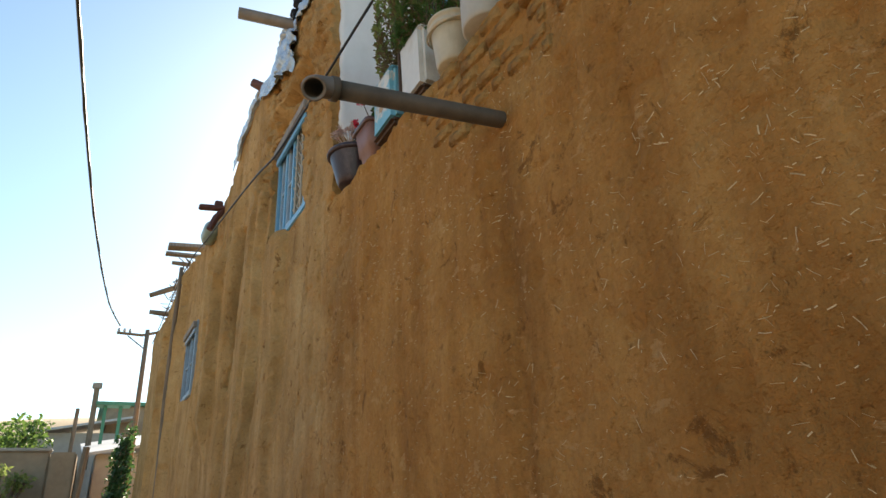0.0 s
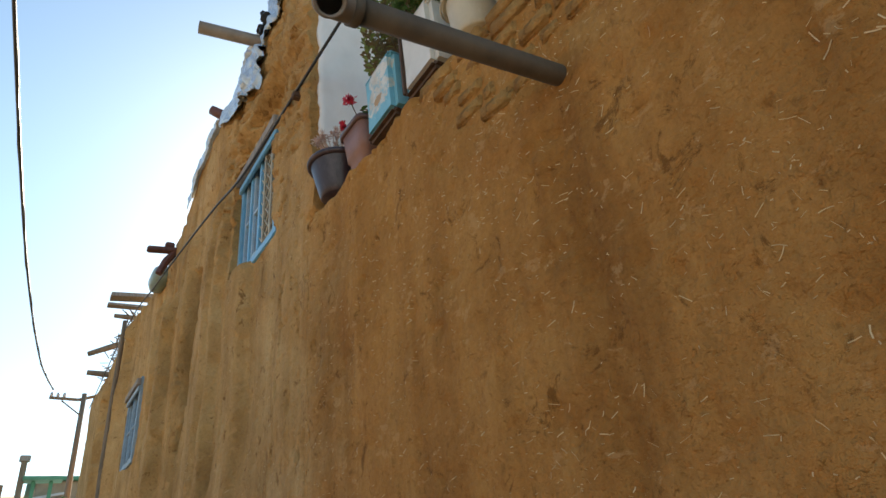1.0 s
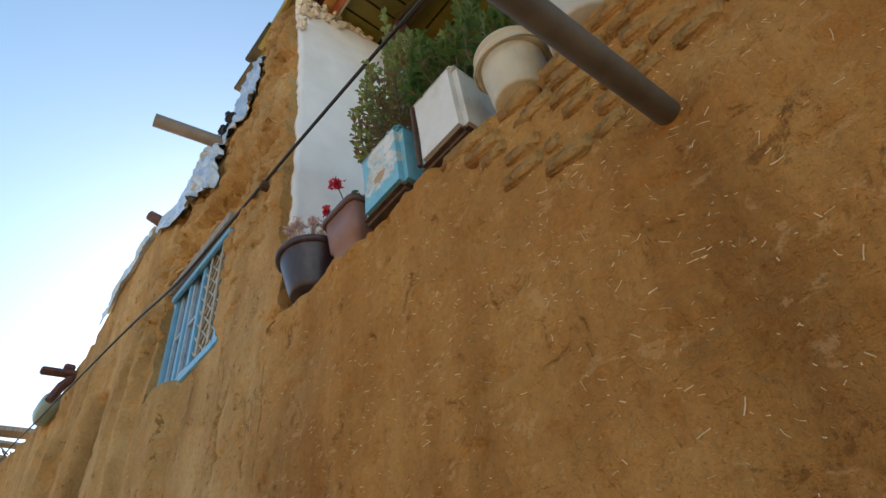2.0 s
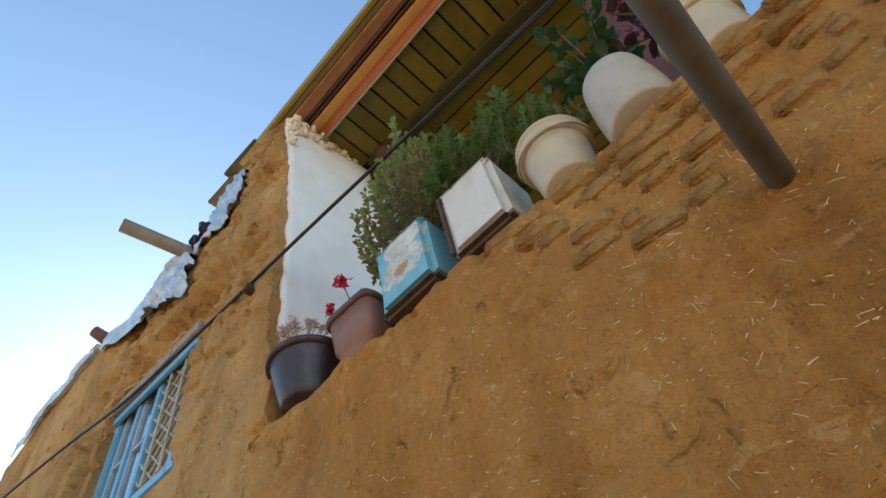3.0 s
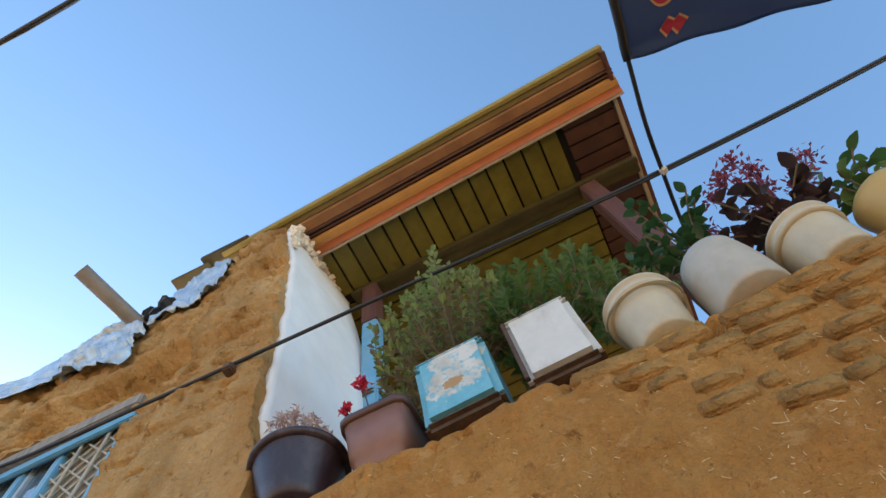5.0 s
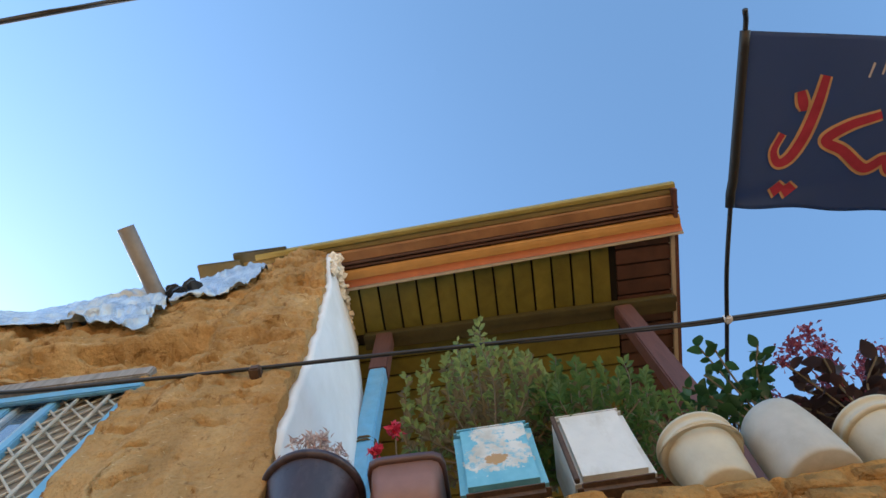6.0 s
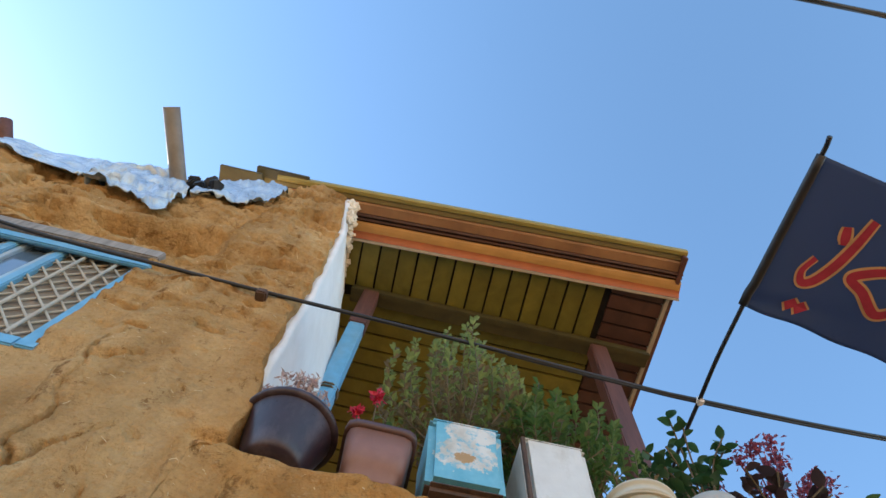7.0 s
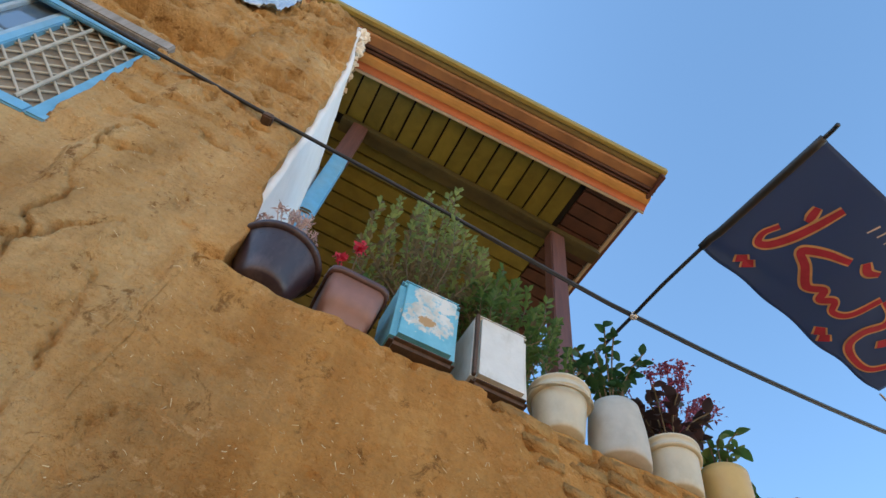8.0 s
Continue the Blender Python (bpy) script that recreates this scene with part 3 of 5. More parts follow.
tagged(house_wall, "tall ochre mud wall with cracked straw plaster", "wall", kind="structure")


def top_of_parapet(y):
    y = np.asarray(y)
    return PARAPET - 0.006 + 0.010 * fbm(y * 6, y * 0, 21, 3) + 0.10 * (1 - smooth(0.86, 0.98, y))


parapet_wall = wall_block(
    "wall_parapet",
    lines([(-6.0, 0.12), (-0.6, 0.022), (0.4, 0.014), (3.16, 1)]),
    lines([(0.0, 0.1), (1.2, 0.02), (2.2, 0.014), (3.25, 1)]),
    3.0, top_of_parapet, [], 0.42, MUD)
tagged(parapet_wall, "ochre straw-mud wall below the balcony, bricks showing", "wall", kind="structure")

# ---- ground, far side and the rest of the house ----
def sheet(name, nx, ny, fn):
    bm = bmesh.new()
    vs = [[bm.verts.new(fn(i / nx, j / ny)) for j in range(ny + 1)] for i in range(nx + 1)]
    for i in range(nx):
        for j in range(ny):
            bm.faces.new((vs[i][j], vs[i + 1][j], vs[i + 1][j + 1], vs[i][j + 1]))
    return bm


def ground_point(u, v):
    x, y = (u - 0.5) * 1600, (v - 0.5) * 1600
    far = max(0.0, math.hypot(x, y) - 60) / 740
    ridge = 60 * min(1.0, far * 2.2) * (0.6 + 0.6 * float(vnoise(x / 90 + 5, y / 90 + 2, 40))) if y > 40 else 0.0
    return (x, y, ridge + (-0.02))


tagged(part("ground", sheet("ground", 80, 80, ground_point), EARTH, smooth=True), "bare trodden earth of the alley and hills", "ground", kind="structure")
# unseen wall, added so sunlit mud throws warm light on the house
tagged(part("wall_bounce", new_box((-6.4, -9, 0), (-6.0, 10.5, 2.6), 0.03), MUD), "unseen low mud wall added across the alley to bounce sunlight", "wall", kind="structure")
tagged(part("wall_back", new_box((5.2, -6.0, 0), (5.5, 15.6, 5.0), 0.02), MUD), "plain mud back wall of the house", "wall", kind="structure")
tagged(part("wall_end", new_box((1.35, 15.2, 0), (5.2, 15.6, 5.0), 0.02), MUD), "plain mud end wall of the house", "wall", kind="structure")
tagged(part("wall_party", new_box((1.80, 3.27, 0), (5.2, 3.6, 5.95), 0.02), MUD), "mud wall between the balcony and the rooms", "wall", kind="structure")
tagged(part("roof_house", new_box((1.30, 3.75, 4.86), (5.5, 15.6, 4.98), 0.02), MUD), "flat mud roof of the house", "roof", kind="structure")
tagged(part("floor_balcony", new_box((1.40, -6.0, 2.30), (5.2, 3.12, 2.42), 0.01), MUD), "trodden mud floor of the balcony", "floor", kind="structure")

# white plastered cheek of the pier, broken along its edges
def cheek():
    bm = bmesh.new()
    nx, nz = 26, 90
    rows = []
    for j in range(nz + 1):
        z = 3.50 + (5.93 - 3.50) * j / nz
        jag = 0.012 * float(fbm(z * 16, 0.0, 50, 3)) + 0.012 * float(vnoise(z * 55, 1.0, 51))
        shear = float(pier_lean(z))
        row = []
        for i in range(nx + 1):
            k = i / nx
            x = WALL_X + 0.022 + (0.24 * (1 - smooth(3.38, 3.74, z)) + jag) * (1 - k) + (1.73 - WALL_X) * k
            zz = z + (0.03 * float(vnoise(k * 30, 2.0, 52)) if j == nz else 0.0)
            row.append(bm.verts.new((x, 3.030 - 0.07 * k + shear + 0.012 * float(fbm(k * 5, z * 3, 53, 3)), zz)))
        rows.append(row)
    fs = [bm.faces.new((rows[j][i], rows[j][i + 1], rows[j + 1][i + 1], rows[j + 1][i])) for j in range(nz) for i in range(nx)]
    r = bmesh.ops.extrude_face_region(bm, geom=fs)
    bmesh.ops.translate(bm, vec=(0, 0.035, 0), verts=[v for v in r["geom"] if isinstance(v, bmesh.types.BMVert)])
    bmesh.ops.recalc_face_normals(bm, faces=bm.faces[:])
    return bm


cheek_ob = tagged(part("plaster_cheek", cheek(), LIME, smooth=True), "white lime plaster on the pier with broken edges", "wall", kind="structure")
rag = bmesh.new()
for k in range(46):
    z = 5.93 - 0.5 * random.random() ** 3
    x = WALL_X + 0.02 + random.random() * 0.22 * (1 if z > 5.75 else 0.1)
    yy = 3.015 + float(pier_lean(z)) - 0.02 * random.random()
    s = 0.006 + 0.016 * random.random()
    box(rag, (-s, -s * 0.5, -s * 1.3), (s, s * 0.5, s * 1.3), 0, pose(x, yy, z, random.uniform(-40, 40), random.uniform(-40, 40), random.uniform(0, 180)))
for k in range(70):
    x = WALL_X + 0.06 + 0.55 * random.random() ** 1.6
    z = 5.985 - (0.03 + 0.20 * (1 - (x - 1.1) / 0.6)) * random.random() ** 2
    s = 0.006 + 0.016 * random.random()
    box(rag, (-s, -s * 0.5, -s * 1.2), (s, s * 0.5, s * 1.2), 0, pose(x, 3.02 + float(pier_lean(z)) - 0.05 * random.random(), z, random.uniform(-50, 50), random.uniform(-50, 50), random.uniform(0, 180)))
part("broken_rim", rag, LIME_EDGE, cheek_ob, "crumbling cream plaster lumps")

# ---- the balcony's roof ----
E0, E1 = Vector((0.937, 0.893, 0)), Vector((1.065, 3.96, 0))     # the eave's outer edge
EDIR = (E1 - E0).normalized()
EIN = Vector((EDIR.y, -EDIR.x, 0))                                # inwards, over the balcony


def strip(profile, a=0.0, b=1.0, n=24, wob=0.0):
    """Sweeps (inward, height) pairs along the eave."""
    bm = bmesh.new()
    L = (E1 - E0).length
    rows = []
    for k in range(n + 1):
        s = L * (a + (b - a) * k / n)
        w = wob * float(vnoise(s * 2.0, 0.0, 60))
        rows.append([bm.verts.new(E0 + EDIR * s + EIN * d + Vector((0, 0, z + w))) for d, z in profile])
    m = len(profile)
    for r0, r1 in zip(rows, rows[1:]):
        for k in range(m):
            bm.faces.new((r0[k], r0[(k + 1) % m], r1[(k + 1) % m], r1[k]))
    bm.faces.new(rows[0])
    bm.faces.new(list(reversed(rows[-1])))
    bmesh.ops.recalc_face_normals(bm, faces=bm.faces[:])
    return bm


roof = thing("balcony_roof", (0, 0, 0), "painted timber balcony roof with stepped yellow, brown and orange eaves", "roof", kind="structure")
part("eave_lip", strip([(0.0, 6.10), (0.0, 6.060), (0.010, 6.050), (0.034, 6.048), (0.040, 6.060), (0.040, 6.10)], 0.0, 0.94), LIP, roof, "olive yellow gutter lip")
part("eave_trough", strip([(0.040, 6.095), (0.040, 6.062), (0.052, 6.056), (0.072, 6.050), (0.078, 6.060), (0.078, 6.095)], 0.0, 0.97), LIP_SHADED, roof, "olive trough, its shade put into the paint colour")
part("eave_board", strip([(0.078, 6.09), (0.078, 6.044), (0.090, 6.036), (0.150, 6.026), (0.154, 6.06), (0.150, 6.09)], 0.0, 0.93), RUST, roof, "tan brown eave board")
for d in (0.154, 0.182):
    part("eave_bead", strip([(d, 6.06), (d, 6.028), (d + 0.004, 6.016), (d + 0.012, 6.012), (d + 0.020, 6.018), (d + 0.024, 6.036), (d + 0.028, 6.06)], 0.0, 0.92), BROWN_PLANK, roof, "dark brown bead")
part("eave_moulding", strip([(0.210, 6.05), (0.210, 6.018), (0.222, 6.004), (0.244, 5.996), (0.272, 5.990), (0.274, 6.04)], 0.0, 0.9), OCHRE, roof, "ochre cove moulding")
part("eave_cove", strip([(0.274, 6.04), (0.274, 5.990), (0.290, 5.984), (0.304, 5.974), (0.316, 5.960), (0.320, 6.03)], 0.0, 0.9), ORANGE, roof, "orange-red cove moulding")
part("eave_fillet", strip([(0.320, 6.03), (0.320, 5.950), (0.334, 5.948), (0.336, 6.03)], 0.0, 0.9, wob=0.006), PALE_TRIM, roof, "pale fillet")

# roof sheet, with a ribbed edge to the open side
rs = bmesh.new()
nA, nB = 150, 2
grid = []
for i in range(nA + 1):
    row = []
    for j in range(nB + 1):
        y = (0.875, 2.0, 3.80)[j]
        xe = 0.955 + 0.042 * (y - 0.9)
        row.append(rs.verts.new((xe + (5.3 - xe) * i / nA, y, 6.115 + 0.010 * math.sin(i * 1.6))))
    grid.append(row)
fs = [rs.faces.new((grid[i][j], grid[i + 1][j], grid[i + 1][j + 1], grid[i][j + 1])) for i in range(nA) for j in range(nB)]
r = bmesh.ops.extrude_face_region(rs, geom=fs)
bmesh.ops.translate(rs, vec=(0, 0, 0.012), verts=[v for v in r["geom"] if isinstance(v, bmesh.types.BMVert)])
bmesh.ops.recalc_face_normals(rs, faces=rs.faces[:])
part("roof_sheet", rs, GREY_SHEET, roof, "ribbed metal roof sheet")
part("side_board", new_box((0.97, 0.895, 6.00), (5.2, 0.925, 6.09), 0.004), BROWN_PAINT, roof)
part("side_fillet", new_box((1.26, 0.926, 5.985), (5.2, 0.955, 6.03), 0.004), PALE_TRIM, roof, "pale side fillet")

# ceiling: short planks across the eave, long planks behind the beam, brown ones at the open end
cl = bmesh.new()
y = 3.2305
while y > 1.40:
    w = 0.1295
    xa = 1.255 + 0.052 * (y - 1.0)
    box(cl, (xa - 0.05, max(1.36, y - w + 0.010), 6.000), (1.72, y, 6.022), 0.003)
    y -= w + 0.004
x = 1.80
while x < 4.9:
    box(cl, (x, 1.34, 5.985), (x + 0.118, 3.24, 6.008), 0.003)
    x += 0.132
tagged(part("ceiling_balcony", cl, PLANK), "olive yellow painted plank ceiling with dark joints", "ceiling", kind="structure")
cb = bmesh.new()
x = 1.235
while x < 4.9:
    box(cb, (x, 0.955, 6.000), (x + 0.10, 1.326, 6.022), 0.003)
    x += 0.112
tagged(part("ceiling_end", cb, BROWN_PLANK), "dark brown plank ceiling at the open end", "ceiling", kind="structure")
tagged(part("ceiling_backing", new_box((1.20, 0.96, 6.024), (5.1, 3.3, 6.06)), GAP), "dark backing boards above the ceiling planks", "ceiling", kind="structure")

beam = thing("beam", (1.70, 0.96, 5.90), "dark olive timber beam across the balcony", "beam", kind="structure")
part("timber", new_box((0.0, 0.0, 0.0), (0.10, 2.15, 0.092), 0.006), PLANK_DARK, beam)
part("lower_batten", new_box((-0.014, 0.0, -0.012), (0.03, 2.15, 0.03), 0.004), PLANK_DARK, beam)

blue_post = thing("balcony_post", (1.73, 2.965, 2.42), "sky-blue painted timber post with brown head", "post", group="balcony posts")
part("shaft", new_box((-0.05, -0.05, 0.0), (0.05, 0.05, 2.95), 0.008), BLUE_PAINT, blue_post)
part("head", new_box((-0.052, -0.055, 2.951), (0.052, 0.055, 3.478), 0.006), BROWN_PAINT, blue_post, "brown stained post head")
twine = tube([(0.06 * math.cos(a * 0.7), 0.06 * math.sin(a * 0.7), 2.16 + 0.003 * a) for a in range(20)], 0.006, 6)
part("twine", twine, STEM, blue_post, "rough twine binding")
brown_post = thing("balcony_post", (1.745, 1.33, 2.42), "dark brown stained timber post under the roof", "post", group="balcony posts")
part("shaft", new_box((-0.05, -0.06, 0.0), (0.05, 0.06, 3.47), 0.008), BROWN_PAINT, brown_post)

# ---- the blue window, and the small one further on ----
def lattice(bm, y0, y1, z0, z1, step, r=0.004):
    n = int((y1 - y0 + z1 - z0) / step) + 1
    for k in range(n + 1):
        for sgn in (1, -1):
            c = k * step
            if sgn > 0:
                a = (y0 + max(0, c - (z1 - z0)), z0 + min(c, z1 - z0))
                b = (y0 + min(c, y1 - y0), z0 + max(0, c - (y1 - y0)))
            else:
                a = (y0 + max(0, c - (z1 - z0)), z1 - min(c, z1 - z0))
                b = (y0 + min(c, y1 - y0), z1 - max(0, c - (y1 - y0)))
            if math.dist(a, b) > 0.02:
                tube([(0.004 * sgn, a[0], a[1]), (0.004 * sgn, b[0], b[1])], r, 6, bm)
    return bm


def window(name, o, grille, label, deep=0.075, paint=BLUE_PAINT):
    y0, y1, z0, z1 = o
    w, h = y1 - y0, z1 - z0
    ob = thing(name, (WALL_X + deep, y0, z0), label, "window", kind="structure")
    fr = bmesh.new()
    t = 0.05
    box(fr, (0, -0.02, -0.02), (0.06, t, h + 0.02), 0.006)
    box(fr, (0, w - t, -0.02), (0.06, w + 0.02, h + 0.02), 0.006)
    box(fr, (0.003, t, -0.02), (0.057, w - t, t * 0.7), 0.006)
    box(fr, (0.003, t, h - t), (0.057, w - t, h + 0.02), 0.006)
    part("window_frame", fr, paint, ob, "sky-blue painted frame")
    part("lintel_board", new_box((-0.045, -0.03, h - 0.080), (0.0, w + 0.02, h - 0.006), 0.006), GREY_BOARD, ob, "weathered grey board")
    part("drip_rail", new_box((-0.022, -0.02, h - 0.140), (0.0, w, h - 0.086), 0.006), paint, ob)
    cuts = [t, 0.355, 0.55, w - t] if grille else [t, w * 0.5, w - t]
    for k, c in enumerate(cuts[1:-1]):
        part("mullion", new_box((0.004, c - 0.02, t * 0.7), (0.056, c + 0.02, h - t), 0.005), paint, ob)
    for k, (a, b) in enumerate(zip(cuts, cuts[1:])):
        if not (grille and k == 0):
            inner = bmesh.new()
            a2, b2 = a + 0.022, b - 0.022
            for lo, hi in (((a2, t * 0.7), (a2 + 0.025, h - t)), ((b2 - 0.025, t * 0.7), (b2, h - t)), ((a2 + 0.025, t * 0.7), (b2 - 0.025, t * 0.7 + 0.03)), ((a2 + 0.025, h - t - 0.03), (b2 - 0.025, h - t)), ((a2 + 0.025, h * 0.45), (b2 - 0.025, h * 0.45 + 0.022))):
                box(inner, (0.015, lo[0], lo[1]), (0.045, hi[0], hi[1]), 0.003)
            part("casement", inner, BLUE_PALE if grille else paint, ob, "paler blue casement")
        part("pane", new_box((0.030, a + 0.01, t * 0.7), (0.034, b - 0.01, h - t)), CURTAIN if grille and k == 0 else GLASS, ob, "dull screen behind the lattice" if grille and k == 0 else "dark glass reflecting the sky")
    if grille:
        gr = lattice(bmesh.new(), t, cuts[1] - 0.02, t * 0.7, h - t, 0.085, 0.0048)
        part("lattice", gr, LATTICE, ob, "white diamond lattice", m=pose(0.018, 0, 0))
        for c in (0.115, 0.25):
            part("rod", tube([(0.004, c, t * 0.7), (0.004, c, h - t)], 0.007, 8), LATTICE, ob, "white upright rod")
        part("curtain", sheet("curtain", 30, 2, lambda u, v: (0.10 + 0.01 * math.sin(u * 40), t + u * (w - 2 * t), t + v * (h - 2 * t))), CURTAIN, ob, "dull beige curtain behind the glass")
    return ob


window("window_1", WIN, True, "sky-blue wooden window with white diamond lattice", 0.028)
window("window_2", WIN2, False, "small faded blue wooden window", 0.0, BLUE_FADED)
# added sheet behind the windows; its dark colour is the room's shade
tagged(part("room_shade_sheet", new_box((2.2, 3.6, 2.5), (2.25, 10.5, 4.85)), DARK_ROOM), "dark sheet added for the unlit room behind the windows", "wall", kind="structure")

# ---- pipes ----
drain = thing("drain_pipe", (WALL_X, 1.445, 2.793), "grey plastic drain pipe with an elbow, jutting from the mud wall", "pipe")
way = Vector((-0.628, 0.002, -0.062))


def pipe_shell(a, b, r, wall=0.005, n=28):
    bm = bmesh.new()
    a, b = Vector(a), Vector(b)
    d = (b - a).normalized()
    s = d.cross(Vector((0, 0, 1))).normalized()
    u = s.cross(d)
    rings = []
    for p, rr in ((a, r), (b, r), (b, r - wall), (a + d * 0.01, r - wall)):
        rings.append([bm.verts.new(p + (s * math.cos(2 * math.pi * k / n) + u * math.sin(2 * math.pi * k / n)) * rr) for k in range(n)])
    for p, q in zip(rings, rings[1:]):
        for k in range(n):
            bm.faces.new((p[k], p[(k + 1) % n], q[(k + 1) % n], q[k]))
    bmesh.ops.recalc_face_normals(bm, faces=bm.faces[:])
    return bm


def pipe_bend(pts, r, wall=0.005, n=28):
    """A hollow bend along the points, open at its far end."""
    bm = bmesh.new()
    tube(pts, r, n, bm, False)
    tube(pts, r - wall, n, bm, False)
    rows = [bm.verts[:][k * n:(k + 1) * n] for k in (len(pts) - 1, 2 * len(pts) - 1)]
    for k in range(n):
        bm.faces.new((rows[0][k], rows[0][(k + 1) % n], rows[1][(k + 1) % n], rows[1][k]))
    bmesh.ops.recalc_face_normals(bm, faces=bm.faces[:])
    return bm


d0 = way.normalized()
mouth = Vector((-0.12, -0.68, -0.72)).normalized()
knee = way * 0.965
part("pipe_body", pipe_shell(-d0 * 0.30, way * 0.88, 0.0275), PIPE_GREY, drain, smooth=True)
turn = [knee - d0 * 0.055] + [knee + (-d0 * (1 - k) ** 2 + mouth * k ** 2) * 0.034 for k in (0.0, 0.25, 0.5, 0.75, 1.0)] + [knee + mouth * 0.050]
elbow = part("elbow", pipe_bend(turn, 0.0310), PIPE_PALE, drain, "paler pipe elbow with an open mouth", smooth=True)
part("socket_ring", pipe_shell(way * 0.855, way * 0.885, 0.0350, 0.006), PIPE_GREY, drain, smooth=True)
part("mouth_ring", pipe_shell(knee + mouth * 0.036, knee + mouth * 0.052, 0.0335, 0.006), PIPE_PALE, elbow, smooth=True)

spout = thing("roof_spout", (1.08, 4.119, 5.31), "pale plastic roof spout poking out over the alley", "pipe")
sw = Vector((0.618 - 1.08, 4.218 - 4.119, 5.345 - 5.31))
part("pipe_body", pipe_shell(-sw * 0.3, sw, 0.046), PIPE_PALE, spout, smooth=True)
rg = bmesh.new()
for k in range(9):
    a = random.random() * 6.28
    p = Vector((-0.07 + 0.05 * random.random(), -0.13 + 0.07 * math.cos(a), 0.05 + 0.06 * math.sin(a)))
    box(rg, (-0.035, -0.03, -0.02), (0.035, 0.03, 0.02), 0.008, pose(*p, random.uniform(-60, 60), random.uniform(-60, 60), random.uniform(0, 180)))
part("packing", rg, BLACK, spout, "black rags packed round the pipe")

down = thing("downpipe", (0.945, 9.95, 0.0), "thin weathered downpipe on the mud wall", "pipe")
part("pipe_body", tube(arc([(0, 0.0, 0.0), (0.01, -0.1, 1.9), (0.0, 0.1, 3.4), (0.02, 0.16, 5.25)]), 0.032, 12), OLD_WOOD, down, smooth=True)

# ---- cables ----
cable = thing("wall_cable", (1.0, 3.2, 4.09), "black cable nailed along the wall and across the balcony", "cable")
o = Vector((1.0, 3.2, 4.09))
run = [(1.0, 15.0, 5.15), (0.98, 10.0, 5.1), (0.97, 7.5, 4.72), (0.985, 5.8, 4.46), (0.99, 4.9, 4.30), (0.985, 4.2, 4.13), (1.005, 3.6, 4.125), (1.0, 3.2, 4.09), (1.035, 2.56, 4.135), (1.085, 1.65, 4.185), (1.10, 1.365, 4.215), (1.135, 0.60, 4.32), (1.18, -0.57, 4.55), (1.24, -2.0, 4.95), (1.3, -6.0, 5.9)]
part("sheath", tube(arc([Vector(p) - o for p in run], 6), 0.0085, 8), BLACK, cable, smooth=True)
run2 = [(1.06, 2.2, 4.150), (1.09, 1.65, 4.178), (1.107, 1.365, 4.207), (1.142, 0.60, 4.312), (1.188, -0.57, 4.542), (1.25, -2.0, 4.94), (1.31, -6.0, 5.88)]
part("second_line", tube(arc([Vector(p) - o for p in run2], 6), 0.006, 8), BLACK, cable, smooth=True)
part("nail", new_box((-0.02, -0.022, -0.045), (0.05, 0.022, -0.006), 0.006), RUSTY, cable, "rusty clamp")
over = thing("overhead_cable", (0.33, 16.0, 5.75), "black twisted overhead power cable", "cable")
o = Vector((0.33, 16.0, 5.75))
pts = arc([Vector(p) - o for p in [(0.33, 16.0, 5.75), (0.0, 14.0, 5.78), (-0.35, 10.0, 5.86), (-0.60, 5.4, 5.98), (-0.72, 2.0, 6.1), (-0.84, -2.0, 6.3), (-1.0, -9.0, 6.8)]], 10)
part("strand", tube(pts, 0.017, 7), BLACK, over, smooth=True)
tw = [p + Vector((0.014 * math.cos(i * 1.1), 0, 0.014 * math.sin(i * 1.1))) for i, p in enumerate(pts)]
part("strand", tube(tw, 0.009, 6), BLACK, over, smooth=True)

pole = thing("utility_pole", (0.95, 16.4, 0.0), "weathered timber utility pole with a crossarm", "pole")
part("shaft", tube([(0, 0, 0), (0, 0, 5.8)], [0.075, 0.05], 12), OLD_WOOD, pole, smooth=True)
part("crossarm", tube([(0.30, 0, 5.78), (-0.10, 0, 5.66), (-0.66, 0, 5.68)], 0.035, 8), OLD_WOOD, pole)
part("brace", tube([(0, -0.05, 5.3), (-0.42, -0.02, 5.62)], 0.016, 6), OLD_WOOD, pole)
for k in (-0.62, -0.5, -0.38):
    part("insulator", lathe([(0.02, 0), (0.035, 0.03), (0.03, 0.07), (0.015, 0.1)], 10), GREY_SHEET, pole, "pale insulator", m=pose(k, 0, 5.70))

# ---- timber ends and boards along the eave ----
def timber(name, a, b, r, label, flat=False, mat=OLD_WOOD):
    ob = thing(name, a, label, "timber", group="timber ends along the eave")
    d = Vector(b) - Vector(a)
    if flat:
        L = d.length
        bm = new_box((-0.25, -r * 2.2, -r * 0.6), (L, r * 2.2, r * 0.6), 0.004)
        part("board", bm, mat, ob, m=Matrix.LocRotScale((0, 0, 0), d.to_track_quat("X", "Z"), None))
    else:
        part("log", tube([-d * 0.6, Vector((0, 0, 0)), d * 0.5, d], [r, r * 1.05, r * 0.95, r * 0.85], 10), mat, ob, smooth=True)


timber("roof_board", (1.0, 9.06, 5.20), (0.66, 9.06, 5.17), 0.045, "grey weathered board end under the eave", True, GREY_BOARD)
timber("roof_board", (1.0, 9.54, 5.25), (0.67, 9.54, 5.24), 0.03, "grey weathered board end under the eave", True, GREY_BOARD)
timber("roof_log", (1.0, 10.21, 5.35), (0.82, 10.21, 5.35), 0.035, "thin weathered log end")
timber("roof_log", (1.0, 12.58, 5.65), (0.69, 12.58, 5.50), 0.05, "crooked weathered log end hanging down")
timber("roof_log", (1.0, 12.93, 5.27), (0.74, 12.93, 5.28), 0.05, "thin weathered log end")
